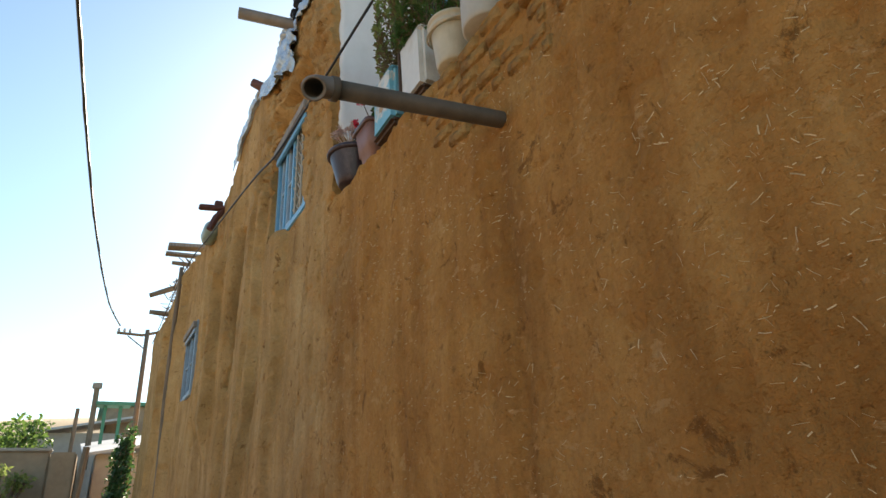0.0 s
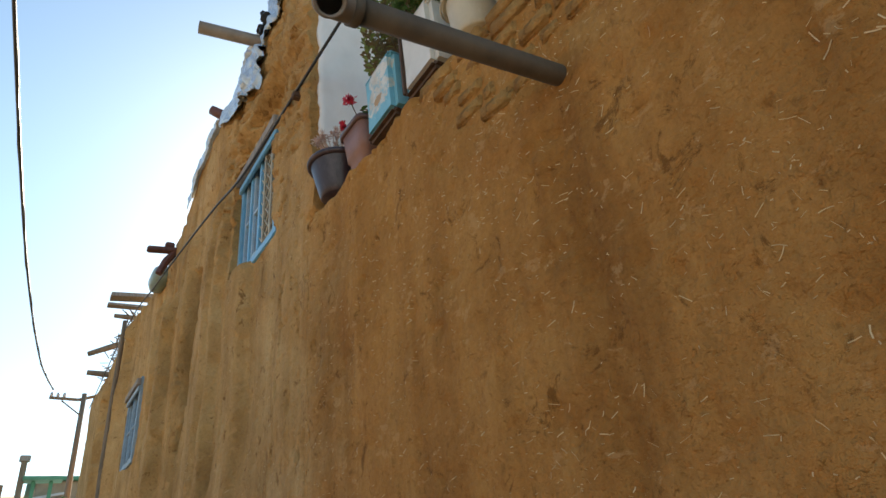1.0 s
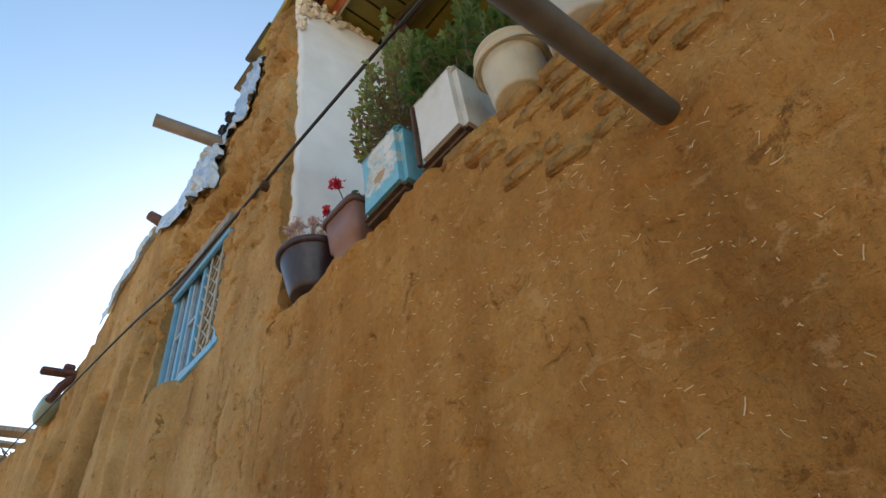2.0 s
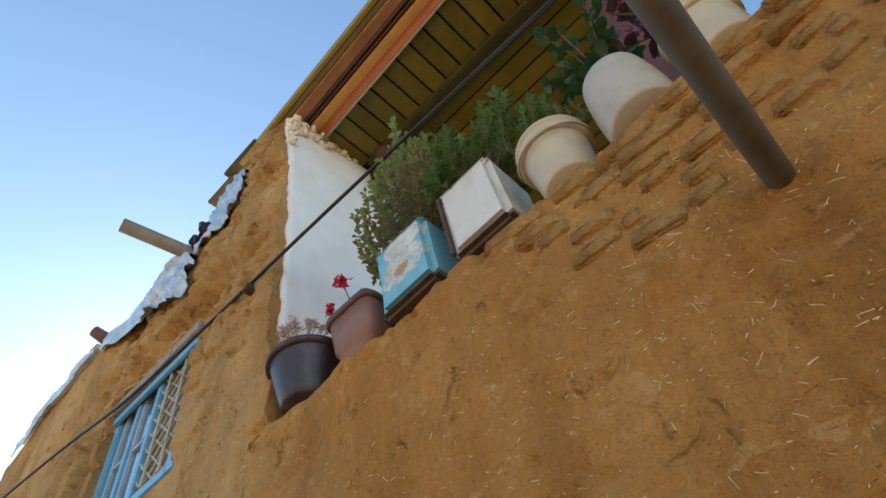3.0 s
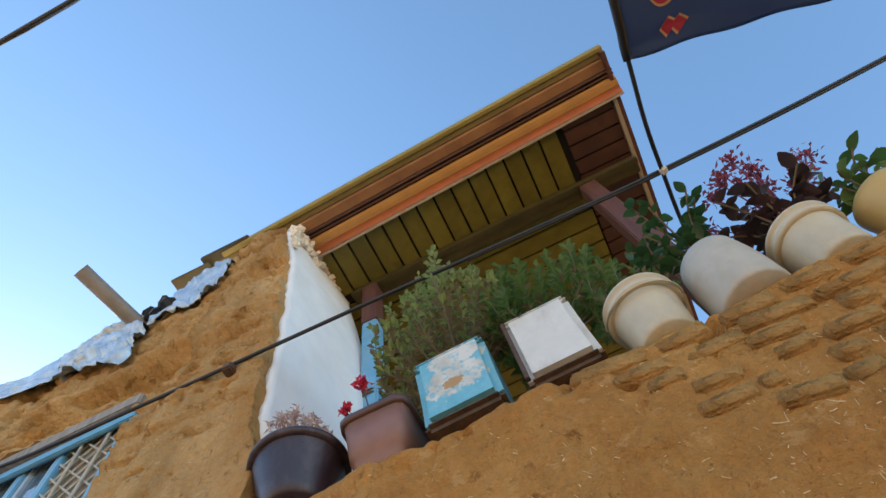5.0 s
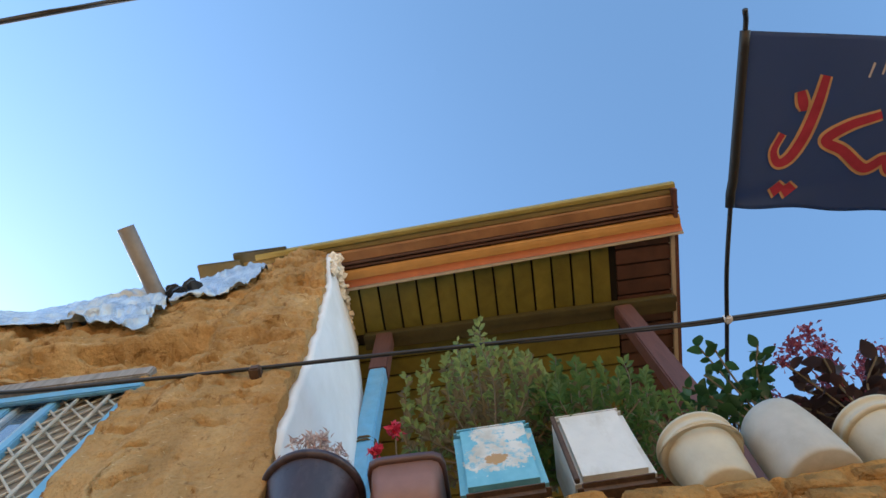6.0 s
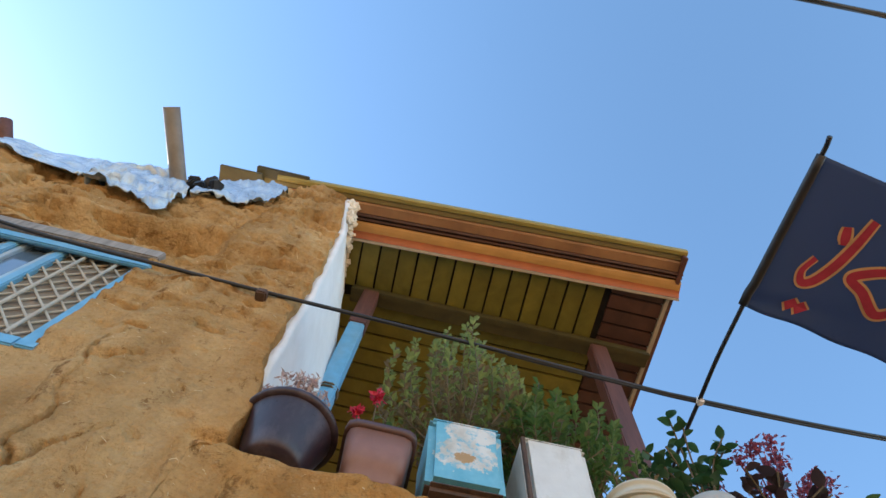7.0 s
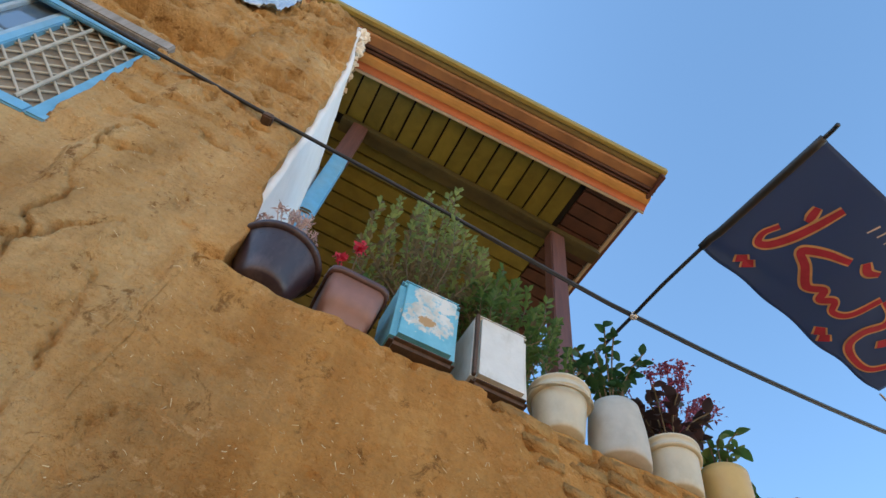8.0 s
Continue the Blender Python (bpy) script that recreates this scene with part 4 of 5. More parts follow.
timber("roof_log", (1.10, 5.28, 5.46), (0.965, 5.33, 5.54), 0.05, "sawn log end above the foil", False, BROWN_PAINT)
crane = thing("roof_timber", (1.0, 7.0, 4.66), "dark timber bracket with a crosspiece under the eave", "timber")
part("crosspiece", new_box((-0.19, -0.045, 0.235), (0.14, 0.045, 0.285), 0.01), BROWN_PAINT, crane, m=pose(0, 0, 0, 0, -6, 0))
part("strut", tube([(-0.08, 0, -0.02), (-0.02, 0.01, 0.14), (0.06, 0, 0.26)], [0.035, 0.04, 0.036], 8), BROWN_PAINT, crane)
part("cap", new_box((-0.05, -0.04, 0.287), (0.04, 0.04, 0.345), 0.01), BROWN_PAINT, crane)
bundle = thing("plastic_bundle", (1.03, 7.65, 4.78), "pale grey-green plastic bundle on the eave", "bundle")
part("wrap", lathe([(0.02, -0.03), (0.13, 0.0), (0.16, 0.08), (0.13, 0.17), (0.05, 0.22)], 20, 3.0, 0.7, 1.5), GREEN_WRAP, bundle, smooth=True)
twigs = bmesh.new()
for k in range(60):
    y = 9.8 + 3.6 * random.random()
    z = float(top_of_house(y)) + 0.06 * random.random()
    x = 0.98 + 0.15 * random.random()
    tube([(x, y, z), (x - 0.12 * random.random(), y + random.uniform(-0.25, 0.25), z + random.uniform(-0.06, 0.12))], 0.008, 5, twigs)
tagged(part("brushwood", twigs, OLD_WOOD), "dry brushwood laid under the roof edge", "brushwood", kind="stuff")

# ---- foil on the roof edge ----
def foil(y0, y1, lo, hi, seed):
    """A crumpled sheet hung on the wall's face, its upper hem rolled over the roof edge."""
    nu, nv = 60, 26
    U, V = np.meshgrid(np.linspace(0, 1, nu + 1), np.linspace(0, 1, nv + 1), indexing="ij")
    Y = y0 + (y1 - y0) * U + 0.02 * fbm(V * 3, U * 2, seed + 7, 3)
    zl, zh = np.interp(U, *lo), np.interp(U, *hi)
    Z = zl + (zh - zl) * V + 0.010 * fbm(U * 5, V * 0, seed, 3)
    crease = np.abs(fbm(U * 5 - V * 3, V * 3 + U * 2, seed + 5, 2)) * 0.055 + np.abs(fbm(U * 13 + V * 5, V * 9 - U * 4, seed + 9, 2)) * 0.010
    face = np.minimum(wall_surface(Y, Z), WALL_X + 0.02)
    X = face - 0.030 - crease * (1 - 0.5 * V) - (0.02 if seed == 80 else 0.0) + 0.22 * np.maximum(0, V - 0.86) / 0.14
    me = bpy.data.meshes.new("roof_foil")
    idx = np.arange((nu + 1) * (nv + 1)).reshape(nu + 1, nv + 1)
    q = np.stack([idx[:-1, :-1], idx[:-1, 1:], idx[1:, 1:], idx[1:, :-1]], -1).reshape(-1, 4)
    front = np.stack([X, Y, Z], -1).reshape(-1, 3)
    n = len(front)
    rim = np.concatenate([idx[:, 0], idx[-1, 1:], idx[-2::-1, -1], idx[0, -2:0:-1]])
    side = [[int(a), int(b), int(b) + n, int(a) + n] for a, b in zip(rim, np.roll(rim, -1))]
    me.from_pydata(np.concatenate([front, front + (0.004, 0, 0.002)]).tolist(), [], q.tolist() + (q[:, ::-1] + n).tolist() + side)
    me.polygons.foreach_set("use_smooth", [i < len(q) for i in range(len(me.polygons))])
    me.update()
    return me


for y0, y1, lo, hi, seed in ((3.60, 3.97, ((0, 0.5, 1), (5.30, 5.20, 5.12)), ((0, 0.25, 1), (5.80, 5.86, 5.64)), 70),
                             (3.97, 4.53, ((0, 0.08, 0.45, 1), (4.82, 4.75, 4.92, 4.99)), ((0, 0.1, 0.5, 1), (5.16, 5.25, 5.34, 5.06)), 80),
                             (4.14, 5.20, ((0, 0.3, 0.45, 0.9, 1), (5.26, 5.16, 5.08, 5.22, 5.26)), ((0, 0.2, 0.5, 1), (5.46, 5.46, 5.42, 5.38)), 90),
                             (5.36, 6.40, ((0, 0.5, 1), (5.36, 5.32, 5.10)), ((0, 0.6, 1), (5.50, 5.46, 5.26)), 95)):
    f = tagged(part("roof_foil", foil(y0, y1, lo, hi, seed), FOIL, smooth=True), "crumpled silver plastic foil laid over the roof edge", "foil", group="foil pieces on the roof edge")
for lo, hi, mat, label in (((1.03, 3.56, 6.062), (1.32, 3.93, 6.098), PLANK_DARK, "dark weathered board closing the roof edge"),
                           ((1.06, 3.86, 5.990), (1.34, 4.16, 6.014), PLANK_DARK, "grey board closing the roof edge")):
    tagged(part("roof_board", new_box(lo, hi, 0.005), mat), label, "board")

# ---- pots, tins and buckets along the parapet ----
GROUP = "plant pots along the parapet"


def soil(parent, r, z, sq=0.0, ax=1.0, ay=1.0):
    part("soil", lathe([(r, z - 0.02), (r, z), (r * 0.6, z + 0.012), (0.001, z + 0.016)], 20, sq, ax, ay), SOIL, parent, smooth=True)


def bucket(name, loc, r0, r1, h, mat, label, ring=True, bulge=0.0, rot=0.0, lean=(0, 0), handle=False):
    ob = thing(name, loc, label, "pot", GROUP, rot=rot, lean=lean)
    prof = [(r0 * 0.93, 0.0), (r0, 0.008)]
    for k in range(1, 9):
        t = k / 9
        prof.append((r0 + (r1 - r0) * t + bulge * math.sin(math.pi * t), h * t))
    prof += [(r1, h), (r1 - 0.006, h + 0.002), (r1 - 0.008, h - 0.02)]
    part("body", lathe(prof, 40), mat, ob, smooth=True)
    if ring:
        part("rim", lathe([(r1 + 0.001, h - 0.05), (r1 + 0.010, h - 0.048), (r1 + 0.011, h - 0.038), (r1 + 0.004, h - 0.034), (r1 + 0.005, h - 0.012), (r1 + 0.011, h - 0.010), (r1 + 0.011, h), (r1 + 0.002, h + 0.004), (r1 - 0.006, h)], 40), mat, ob, "ribbed rim", smooth=True)
    if handle:
        pts = [(-(r1 + 0.014) * math.sin(a), (r1 + 0.014) * math.cos(a), h - 0.03 - 0.035 * math.sin(a)) for a in np.linspace(0.0, math.pi, 18)]
        part("handle", tube(pts, 0.0035, 6), mat, ob, "thin bail handle")
    soil(ob, r1 - 0.012, h - 0.025)
    return ob


def square_tin(loc, wx, wy, h, mat, label, seam, lean):
    ob = thing("tin_planter", loc, label, "tin", GROUP, lean=lean)
    bm = new_box((-wx / 2, -wy / 2, 0.022), (wx / 2, wy / 2, h), 0.022)
    for v in bm.verts:
        v.co.x += 0.004 * float(vnoise(v.co.y * 30, v.co.z * 20, 100))
    bmesh.ops.subdivide_edges(bm, edges=bm.edges[:], cuts=2, use_grid_fill=True)
    for v in bm.verts:
        k = 1 - 0.02 * math.sin(math.pi * min(1, max(0, v.co.z / h)))
        v.co.x, v.co.y = v.co.x * k + 0.002 * float(vnoise(v.co.y * 25, v.co.z * 25, 101)), v.co.y * k
    part("body", bm, mat, ob, smooth=False)
    part("bottom_rim", new_box((-wx / 2 + 0.001, -wy / 2 + 0.001, 0.0), (wx / 2 - 0.001, wy / 2 - 0.001, 0.034), 0.015), RUSTY, ob, "rusted bottom seam")
    part("top_rim", new_box((-wx / 2 + 0.003, -wy / 2 + 0.003, h - 0.022), (wx / 2 - 0.003, wy / 2 - 0.003, h + 0.002), 0.010), mat, ob)
    if seam:
        part("seam", new_box((-wx / 2 - 0.004, wy / 2 - 0.012, 0.03), (-wx / 2 + 0.012, wy / 2 + 0.001, h - 0.012), 0.002), RUSTY, ob, "dark rusted corner seam")
    soil(ob, min(wx, wy) / 2 - 0.015, h + 0.004, 8.0)
    return ob


bucket("flower_pot", (1.112, 2.882, PARAPET), 0.088, 0.140, 0.188, PURPLE, "dark purple round plastic flower pot with wide lip", False)
lip = [o for o in scene.objects if o.name.startswith("flower_pot")][0]
part("rim", lathe([(0.137, 0.167), (0.150, 0.170), (0.152, 0.182), (0.148, 0.192), (0.132, 0.192)], 40), PURPLE, lip, "wide rolled lip", smooth=True)
planter = thing("flower_pot", (1.158, 2.608, PARAPET), "faded brown rectangular plastic planter with a red geranium", "pot", GROUP)
part("body", lathe([(0.078, 0.0), (0.082, 0.006), (0.088, 0.05), (0.096, 0.056), (0.112, 0.192), (0.104, 0.194), (0.100, 0.17)], 40, 7.0, 1.08, 0.92), PINK_BROWN, planter, smooth=True)
part("rim", lathe([(0.112, 0.180), (0.121, 0.182), (0.122, 0.202), (0.108, 0.204)], 40, 7.0, 1.08, 0.92), DARK_BROWN, planter, "flared dark rim", smooth=True)
soil(planter, 0.10, 0.184, 7.0, 1.08, 0.92)
square_tin((1.158, 2.342, PARAPET + 0.004), 0.235, 0.234, 0.325, BLUE_TIN, "sky-blue square oil tin with flaked white label", False, (-2.5, 0))
square_tin((1.165, 2.055, PARAPET + 0.004), 0.230, 0.216, 0.346, TIN_WHITE, "white painted square oil tin with rusty base", True, (-2.0, 0))
bucket("bucket_planter", (1.125, 1.787, PARAPET), 0.080, 0.103, 0.210, CREAM, "cream plastic bucket with ribbed rim used as planter", True, handle=True)
bucket("bucket_planter", (1.125, 1.544, PARAPET), 0.102, 0.094, 0.260, GREYWHITE, "grey-white plastic drum cut down as planter", False, 0.006)
bucket("bucket_planter", (1.130, 1.303, PARAPET), 0.084, 0.098, 0.202, CREAM, "cream plastic bucket holding a red-flowered plant", True)
bucket("bucket_planter", (1.140, 1.050, PARAPET), 0.086, 0.096, 0.215, YELLOW_POT, "dull yellow plastic pot on the parapet", False)


# ---- plants ----
def leaf_quad(bm, base, d, n, L, W, fold=0.25):
    """A folded leaf of four triangles."""
    s = d.cross(n).normalized()
    mid = base + d * L * 0.5 - n * L * 0.06
    tip = base + d * L - n * L * 0.22
    a = bm.verts.new(base)
    b = bm.verts.new(mid + s * W * 0.5 + n * W * fold)
    c = bm.verts.new(tip)
    e = bm.verts.new(mid - s * W * 0.5 + n * W * fold)
    m = bm.verts.new(mid)
    for f in ((a, b, m), (b, c, m), (c, e, m), (e, a, m)):
        bm.faces.new(f)


def rnd_dir(up=0.0):
    while True:
        v = Vector((random.uniform(-1, 1), random.uniform(-1, 1), random.uniform(-1, 1) + up))
        if 0.05 < v.length < 1.6:
            return v.normalized()


def herb(name, loc, label, stems, height, spread, leaves, size, dry=0.25, sag=0.1, mats=(None, None), bias=(0, 0)):
    """A bushy herb: many stems set with narrow leaves; the lower ones are dry."""
    ob = thing(name, loc, label, "plant", "plants on the parapet")
    wood, green, brown = bmesh.new(), bmesh.new(), bmesh.new()
    for k in range(stems):
        a = random.random() * 2 * math.pi
        r = math.sqrt(random.random())
        h = height * (1.0 - 0.45 * r * random.random() - 0.25 * random.random())
        b0 = Vector((0.04 * r * math.cos(a), 0.06 * r * math.sin(a), 0.0))
        top = Vector((spread[0] * r * math.cos(a) + bias[0], spread[1] * r * math.sin(a) + bias[1], h * (1 - sag * r)))
        mid = b0 + (top - b0) * 0.5 + Vector((0.35 * spread[0] * r * math.cos(a), 0.35 * spread[1] * r * math.sin(a), -0.03))
        pts = arc([b0, mid, top + Vector((random.uniform(-0.02, 0.02), random.uniform(-0.02, 0.02), 0))], 6)
        tube(pts, [0.0035 * (1 - 0.7 * i / len(pts)) for i in range(len(pts))], 4, wood)
        for j in range(leaves):
            t = 0.18 + 0.82 * (j + random.random()) / leaves
            f = t * (len(pts) - 1)
            i = min(int(f), len(pts) - 2)
            p = pts[i].lerp(pts[i + 1], f - i)
            up = (pts[i + 1] - pts[i]).normalized()
            side = rnd_dir()
            side = (side - up * side.dot(up)).normalized()
            d = (side + up * (0.5 + 0.6 * t)).normalized()
            L = size * (0.7 + 0.6 * random.random())
            leaf_quad(brown if random.random() < dry * (1.6 - 1.5 * t) * 1.3 else green, p, d, up, L, L * 0.44)
    tagged(part("woody_growth", wood, STEM, ob), kind="stuff")
    tagged(part("foliage", green, mats[0] or LEAF_HERB, ob), kind="stuff")
    if brown.faces:
        tagged(part("dry_foliage", brown, mats[1] or LEAF_DRY, ob, "withered brown lower leaves"), kind="stuff")
    else:
        brown.free()
    return ob


herb("herb_bush", (1.18, 2.36, 3.58), "tall bushy grey-green herb growing from the blue tin", 42, 1.10, (0.19, 0.29), 66, 0.038, 0.52, 0.40, bias=(-0.02, 0.02))
herb("herb_bush", (1.18, 2.05, 3.57), "dense green herb growing from the white tin", 44, 0.58, (0.19, 0.25), 46, 0.040, 0.12, 0.35, mats=(LEAF_MID, LEAF_DRY), bias=(-0.01, -0.06))
herb("small_herb", (1.13, 1.785, 3.44), "small mixed herb with thin twigs in the cream bucket", 14, 0.34, (0.13, 0.14), 24, 0.032, 0.2, 0.3, mats=(LEAF_MID, LEAF_DRY))


def leaf_mesh(name, mat, L=0.06, W=0.042):
    bm = bmesh.new()
    rows = []
    for i in range(5):
        t = i / 4
        w = W * 0.5 * math.sin(math.pi * min(0.97, 0.08 + t * 0.92)) ** 0.8
        z = -0.25 * L * t * t
        rows.append([bm.verts.new((L * t, -w, z + w * 0.25)), bm.verts.new((L * t, 0, z)), bm.verts.new((L * t, w, z + w * 0.25))])
    for a, b in zip(rows, rows[1:]):
        for k in (0, 1):
            bm.faces.new((a[k], b[k], b[k + 1], a[k + 1]))
    me = mesh_of(bm, name, True)
    me.materials.append(mat)
    return me


LEAF_MESH = {"dark": leaf_mesh("broad_leaf", LEAF_DARK), "maroon": leaf_mesh("maroon_leaf", LEAF_MAROON), "mid": leaf_mesh("green_leaf", LEAF_MID)}


def leafy(name, loc, label, kind, stems, height, spread, per, scale, flowers=None):
    """A plant with leaves large enough to tell apart, each one a part."""
    ob = thing(name, loc, label, "plant", "plants on the parapet")
    wood, tips = bmesh.new(), []
    for k in range(stems):
        a = 2 * math.pi * (k + random.random() * 0.7) / stems
        r = 0.35 + 0.65 * random.random()
        h = height * (0.6 + 0.4 * random.random())
        top = Vector((spread[0] * r * math.cos(a), spread[1] * r * math.sin(a), h))
        pts = arc([(0.02 * math.cos(a), 0.02 * math.sin(a), 0), top * 0.5 + Vector((0, 0, 0.05)), top], 5)
        tube(pts, 0.0035, 5, wood)
        tips.append(pts[-1])
        for j in range(per):
            t = 0.2 + 0.8 * (j + random.random()) / per
            f = t * (len(pts) - 1)
            i = min(int(f), len(pts) - 2)
            p = pts[i].lerp(pts[i + 1], f - i)
            d = rnd_dir(0.25)
            s = scale * (0.7 + 0.6 * random.random())
            q = d.to_track_quat("X", "Z")
            part("leaf", LEAF_MESH[kind], None, ob, m=Matrix.LocRotScale(p, q, (s, s, s)))
    tagged(part("stem_growth", wood, STEM, ob), kind="stuff")
    if flowers:
        mat, n, fh, fs = flowers
        for k in range(n):
            a = random.random() * 6.283
            r = math.sqrt(random.random())
            top = Vector((spread[0] * 0.8 * r * math.cos(a), spread[1] * 0.9 * r * math.sin(a) + fs, fh * (0.7 + 0.3 * random.random()) * (1 - 0.2 * r)))
            pts = arc([(0, 0, height * 0.3), top * 0.6, top], 4)
            fl = tube(pts, 0.003, 4)
            for j in range(46):
                p = top + rnd_dir() * 0.038 * random.random() - Vector((0, 0, 0.04 * random.random()))
                leaf_quad(fl, p, rnd_dir(0.5), rnd_dir(0.8), 0.016 + 0.012 * random.random(), 0.012)
            part("flower", fl, mat, ob, "pink-red flower stalk")
    return ob


leafy("rose_plant", (1.14, 1.545, 3.49), "plant with broad dark green leaves in the grey drum", "dark", 13, 0.42, (0.16, 0.19), 11, 0.78)
leafy("begonia", (1.14, 1.285, 3.43), "plant with dark maroon leaves and pink-red flower stalks", "maroon", 14, 0.30, (0.19, 0.22), 9, 0.95, (PETAL_PINK, 20, 0.50, -0.06))
leafy("green_plant", (1.15, 1.04, 3.46), "small green leafy plant in the yellow pot", "mid", 8, 0.22, (0.12, 0.14), 6, 0.9)
leafy("dark_shrub", (1.24, 0.86, 3.36), "low dark leafy shrub behind the parapet lumps", "dark", 7, 0.22, (0.12, 0.14), 6, 1.0)
leafy("geranium", (1.15, 2.61, 3.435), "geranium with sparse leaves in the brown planter", "mid", 7, 0.13, (0.10, 0.09), 4, 0.6)


def flower_head(loc, mat, stalk, r, label, name="geranium_flower"):
    ob = thing(name, loc, label, "flower")
    fl = bmesh.new()
    for k in range(60):
        d = rnd_dir(0.2)
        leaf_quad(fl, d * r * 0.8 * random.random(), rnd_dir(), rnd_dir(), r * 0.7, r * 0.6)
    part("petals", fl, mat, ob)
    part("stalk", tube(arc([(0, 0, 0), Vector(stalk) * 0.5 + Vector((0.0, 0.01, 0.0)), stalk], 5), 0.0025, 5), STEM, ob)


flower_head((1.06, 2.650, 3.635), PETAL_RED, (0.08, -0.03, -0.19), 0.030, "red geranium flower head on a thin stalk")
flower_head((1.05, 2.700, 3.515), PETAL_RED, (0.09, -0.06, -0.08), 0.024, "small red geranium flower head")
pale = thing("dry_flowers", (1.10, 2.885, 3.415), "pale pinkish dry flower sprigs in the purple pot", "plant", "plants on the parapet")
gl = bmesh.new()
for k in range(38):
    a, r = random.random() * 6.283, math.sqrt(random.random())
    top = Vector((0.12 * r * math.cos(a), 0.02 + 0.125 * r * math.sin(a), 0.09 + 0.13 * (1 - r) + 0.05 * random.random()))
    fl = bmesh.new()
    tube(arc([(0.03 * math.cos(a), 0.03 * math.sin(a), 0), top * 0.55, top], 4), 0.0022, 4, fl)
    for j in range(16):
        leaf_quad(fl, top + rnd_dir() * 0.018 * random.random(), rnd_dir(0.6), rnd_dir(), 0.024, 0.007)
    for j in range(10):
        leaf_quad(gl, top * random.uniform(0.1, 0.6), rnd_dir(0.4), rnd_dir(0.5), 0.03, 0.016)
    part("flower", fl, PETAL_PALE, pale)
tagged(part("foliage", gl, LEAF_DRY, pale), kind="stuff")

# ---- mud lumps at the end of the row ----
def lump(loc, s, seed):
    bm = bmesh.new()
    bmesh.ops.create_icosphere(bm, subdivisions=3, radius=1.0)
    for v in bm.verts:
        d = v.co.normalized()
        k = 1 + 0.35 * float(fbm(d.x * 1.5 + d.z, d.y * 1.5 + seed, seed, 3))
        v.co = Vector((d.x * s[0], d.y * s[1], d.z * s[2])) * k
    ob = tagged(part("mud_lump", bm, ADOBE, smooth=True, m=pose(*loc)), "rough mud lump heaped on the parapet", "lump", "mud lumps on the parapet")
    return ob


for k, (y, z, s) in enumerate(((0.88, 3.34, 0.075), (0.76, 3.38, 0.085), (0.62, 3.37, 0.08), (0.93, 3.27, 0.05), (0.46, 3.38, 0.09))):
    lump((1.10, y, z), (s * 1.1, s * 1.15, s * 0.85), 110 + k)

# ---- flag on its bent pole ----
staff = thing("flag_pole", (1.70, 1.25, 4.40), "thin bent dark flag pole lashed to the brown post", "pole")
o = Vector((1.70, 1.25, 4.40))
bend = [(1.70, 1.275, 4.34), (1.40, 1.335, 4.275), (1.098, 1.368, 4.205), (0.88, 1.380, 4.175), (0.635, 1.370, 4.163), (0.30, 1.360, 4.135), (0.02, 1.345, 4.10), (-0.045, 1.362, 4.065)]
part("tie", new_box((-0.62, 0.10, -0.215), (-0.585, 0.13, -0.175), 0.008), LIME, staff, "white string tie on the cable")
part("lashing", tube([(0.075 * math.cos(a) + 0.06, 0.075 * math.sin(a) + 0.04, 0.004 * a - 0.03) for a in np.linspace(0, 18, 60)], 0.005, 5), STEM, staff, "twine lashing round the post")
part("shaft", tube(arc([Vector(p) - o for p in bend], 8), 0.009, 8), BLACK, staff, smooth=True)

L0, T0, L1, T1 = Vector((0.635, 1.370, 4.160)), Vector((0.02, 1.345, 4.10)), Vector((0.817, 0.225, 4.123)), Vector((0.219, 0.202, 4.08))


def cloth(u, v):
    p = (L0 * (1 - v) + T0 * v) * (1 - u) + (L1 * (1 - v) + T1 * v) * u
    sag = 0.03 * math.sin(u * 7.0 + v * 2.5) * min(1.0, u * 3) + 0.012 * math.sin(u * 19 - v * 5) * min(1.0, u * 2)
    fold = 0.018 * math.exp(-((v - 0.05 - 0.35 * u) / 0.05) ** 2) * math.exp(-u * 5)
    return p + Vector((0.005 * math.sin(u * 23) * (1 - v), 0, 0.7 * sag + fold))


flag = thing("banner", L0, "black cloth banner with red and yellow lettering strokes", "flag")
bm = sheet("cloth", 60, 34, lambda u, v: cloth(u, v) - L0)
fs = bm.faces[:]
r = bmesh.ops.extrude_face_region(bm, geom=fs)
bmesh.ops.translate(bm, vec=(0, 0, 0.003), verts=[q for q in r["geom"] if isinstance(q, bmesh.types.BMVert)])
bmesh.ops.recalc_face_normals(bm, faces=bm.faces[:])
part("cloth", bm, CLOTH_BLACK, flag, smooth=True)
part("sleeve", tube([cloth(0, v / 12) - L0 for v in range(13)], 0.017, 10), BLACK, flag, "hem sleeve round the pole", smooth=True)


part("tie_cord", tube(arc([L1 - L0, L1 - L0 + Vector((0.09, -0.5, -0.16)), L1 - L0 + Vector((0.22, -1.6, -0.3))], 6), 0.005, 5), PALE_TRIM, flag, "pale tie cord")


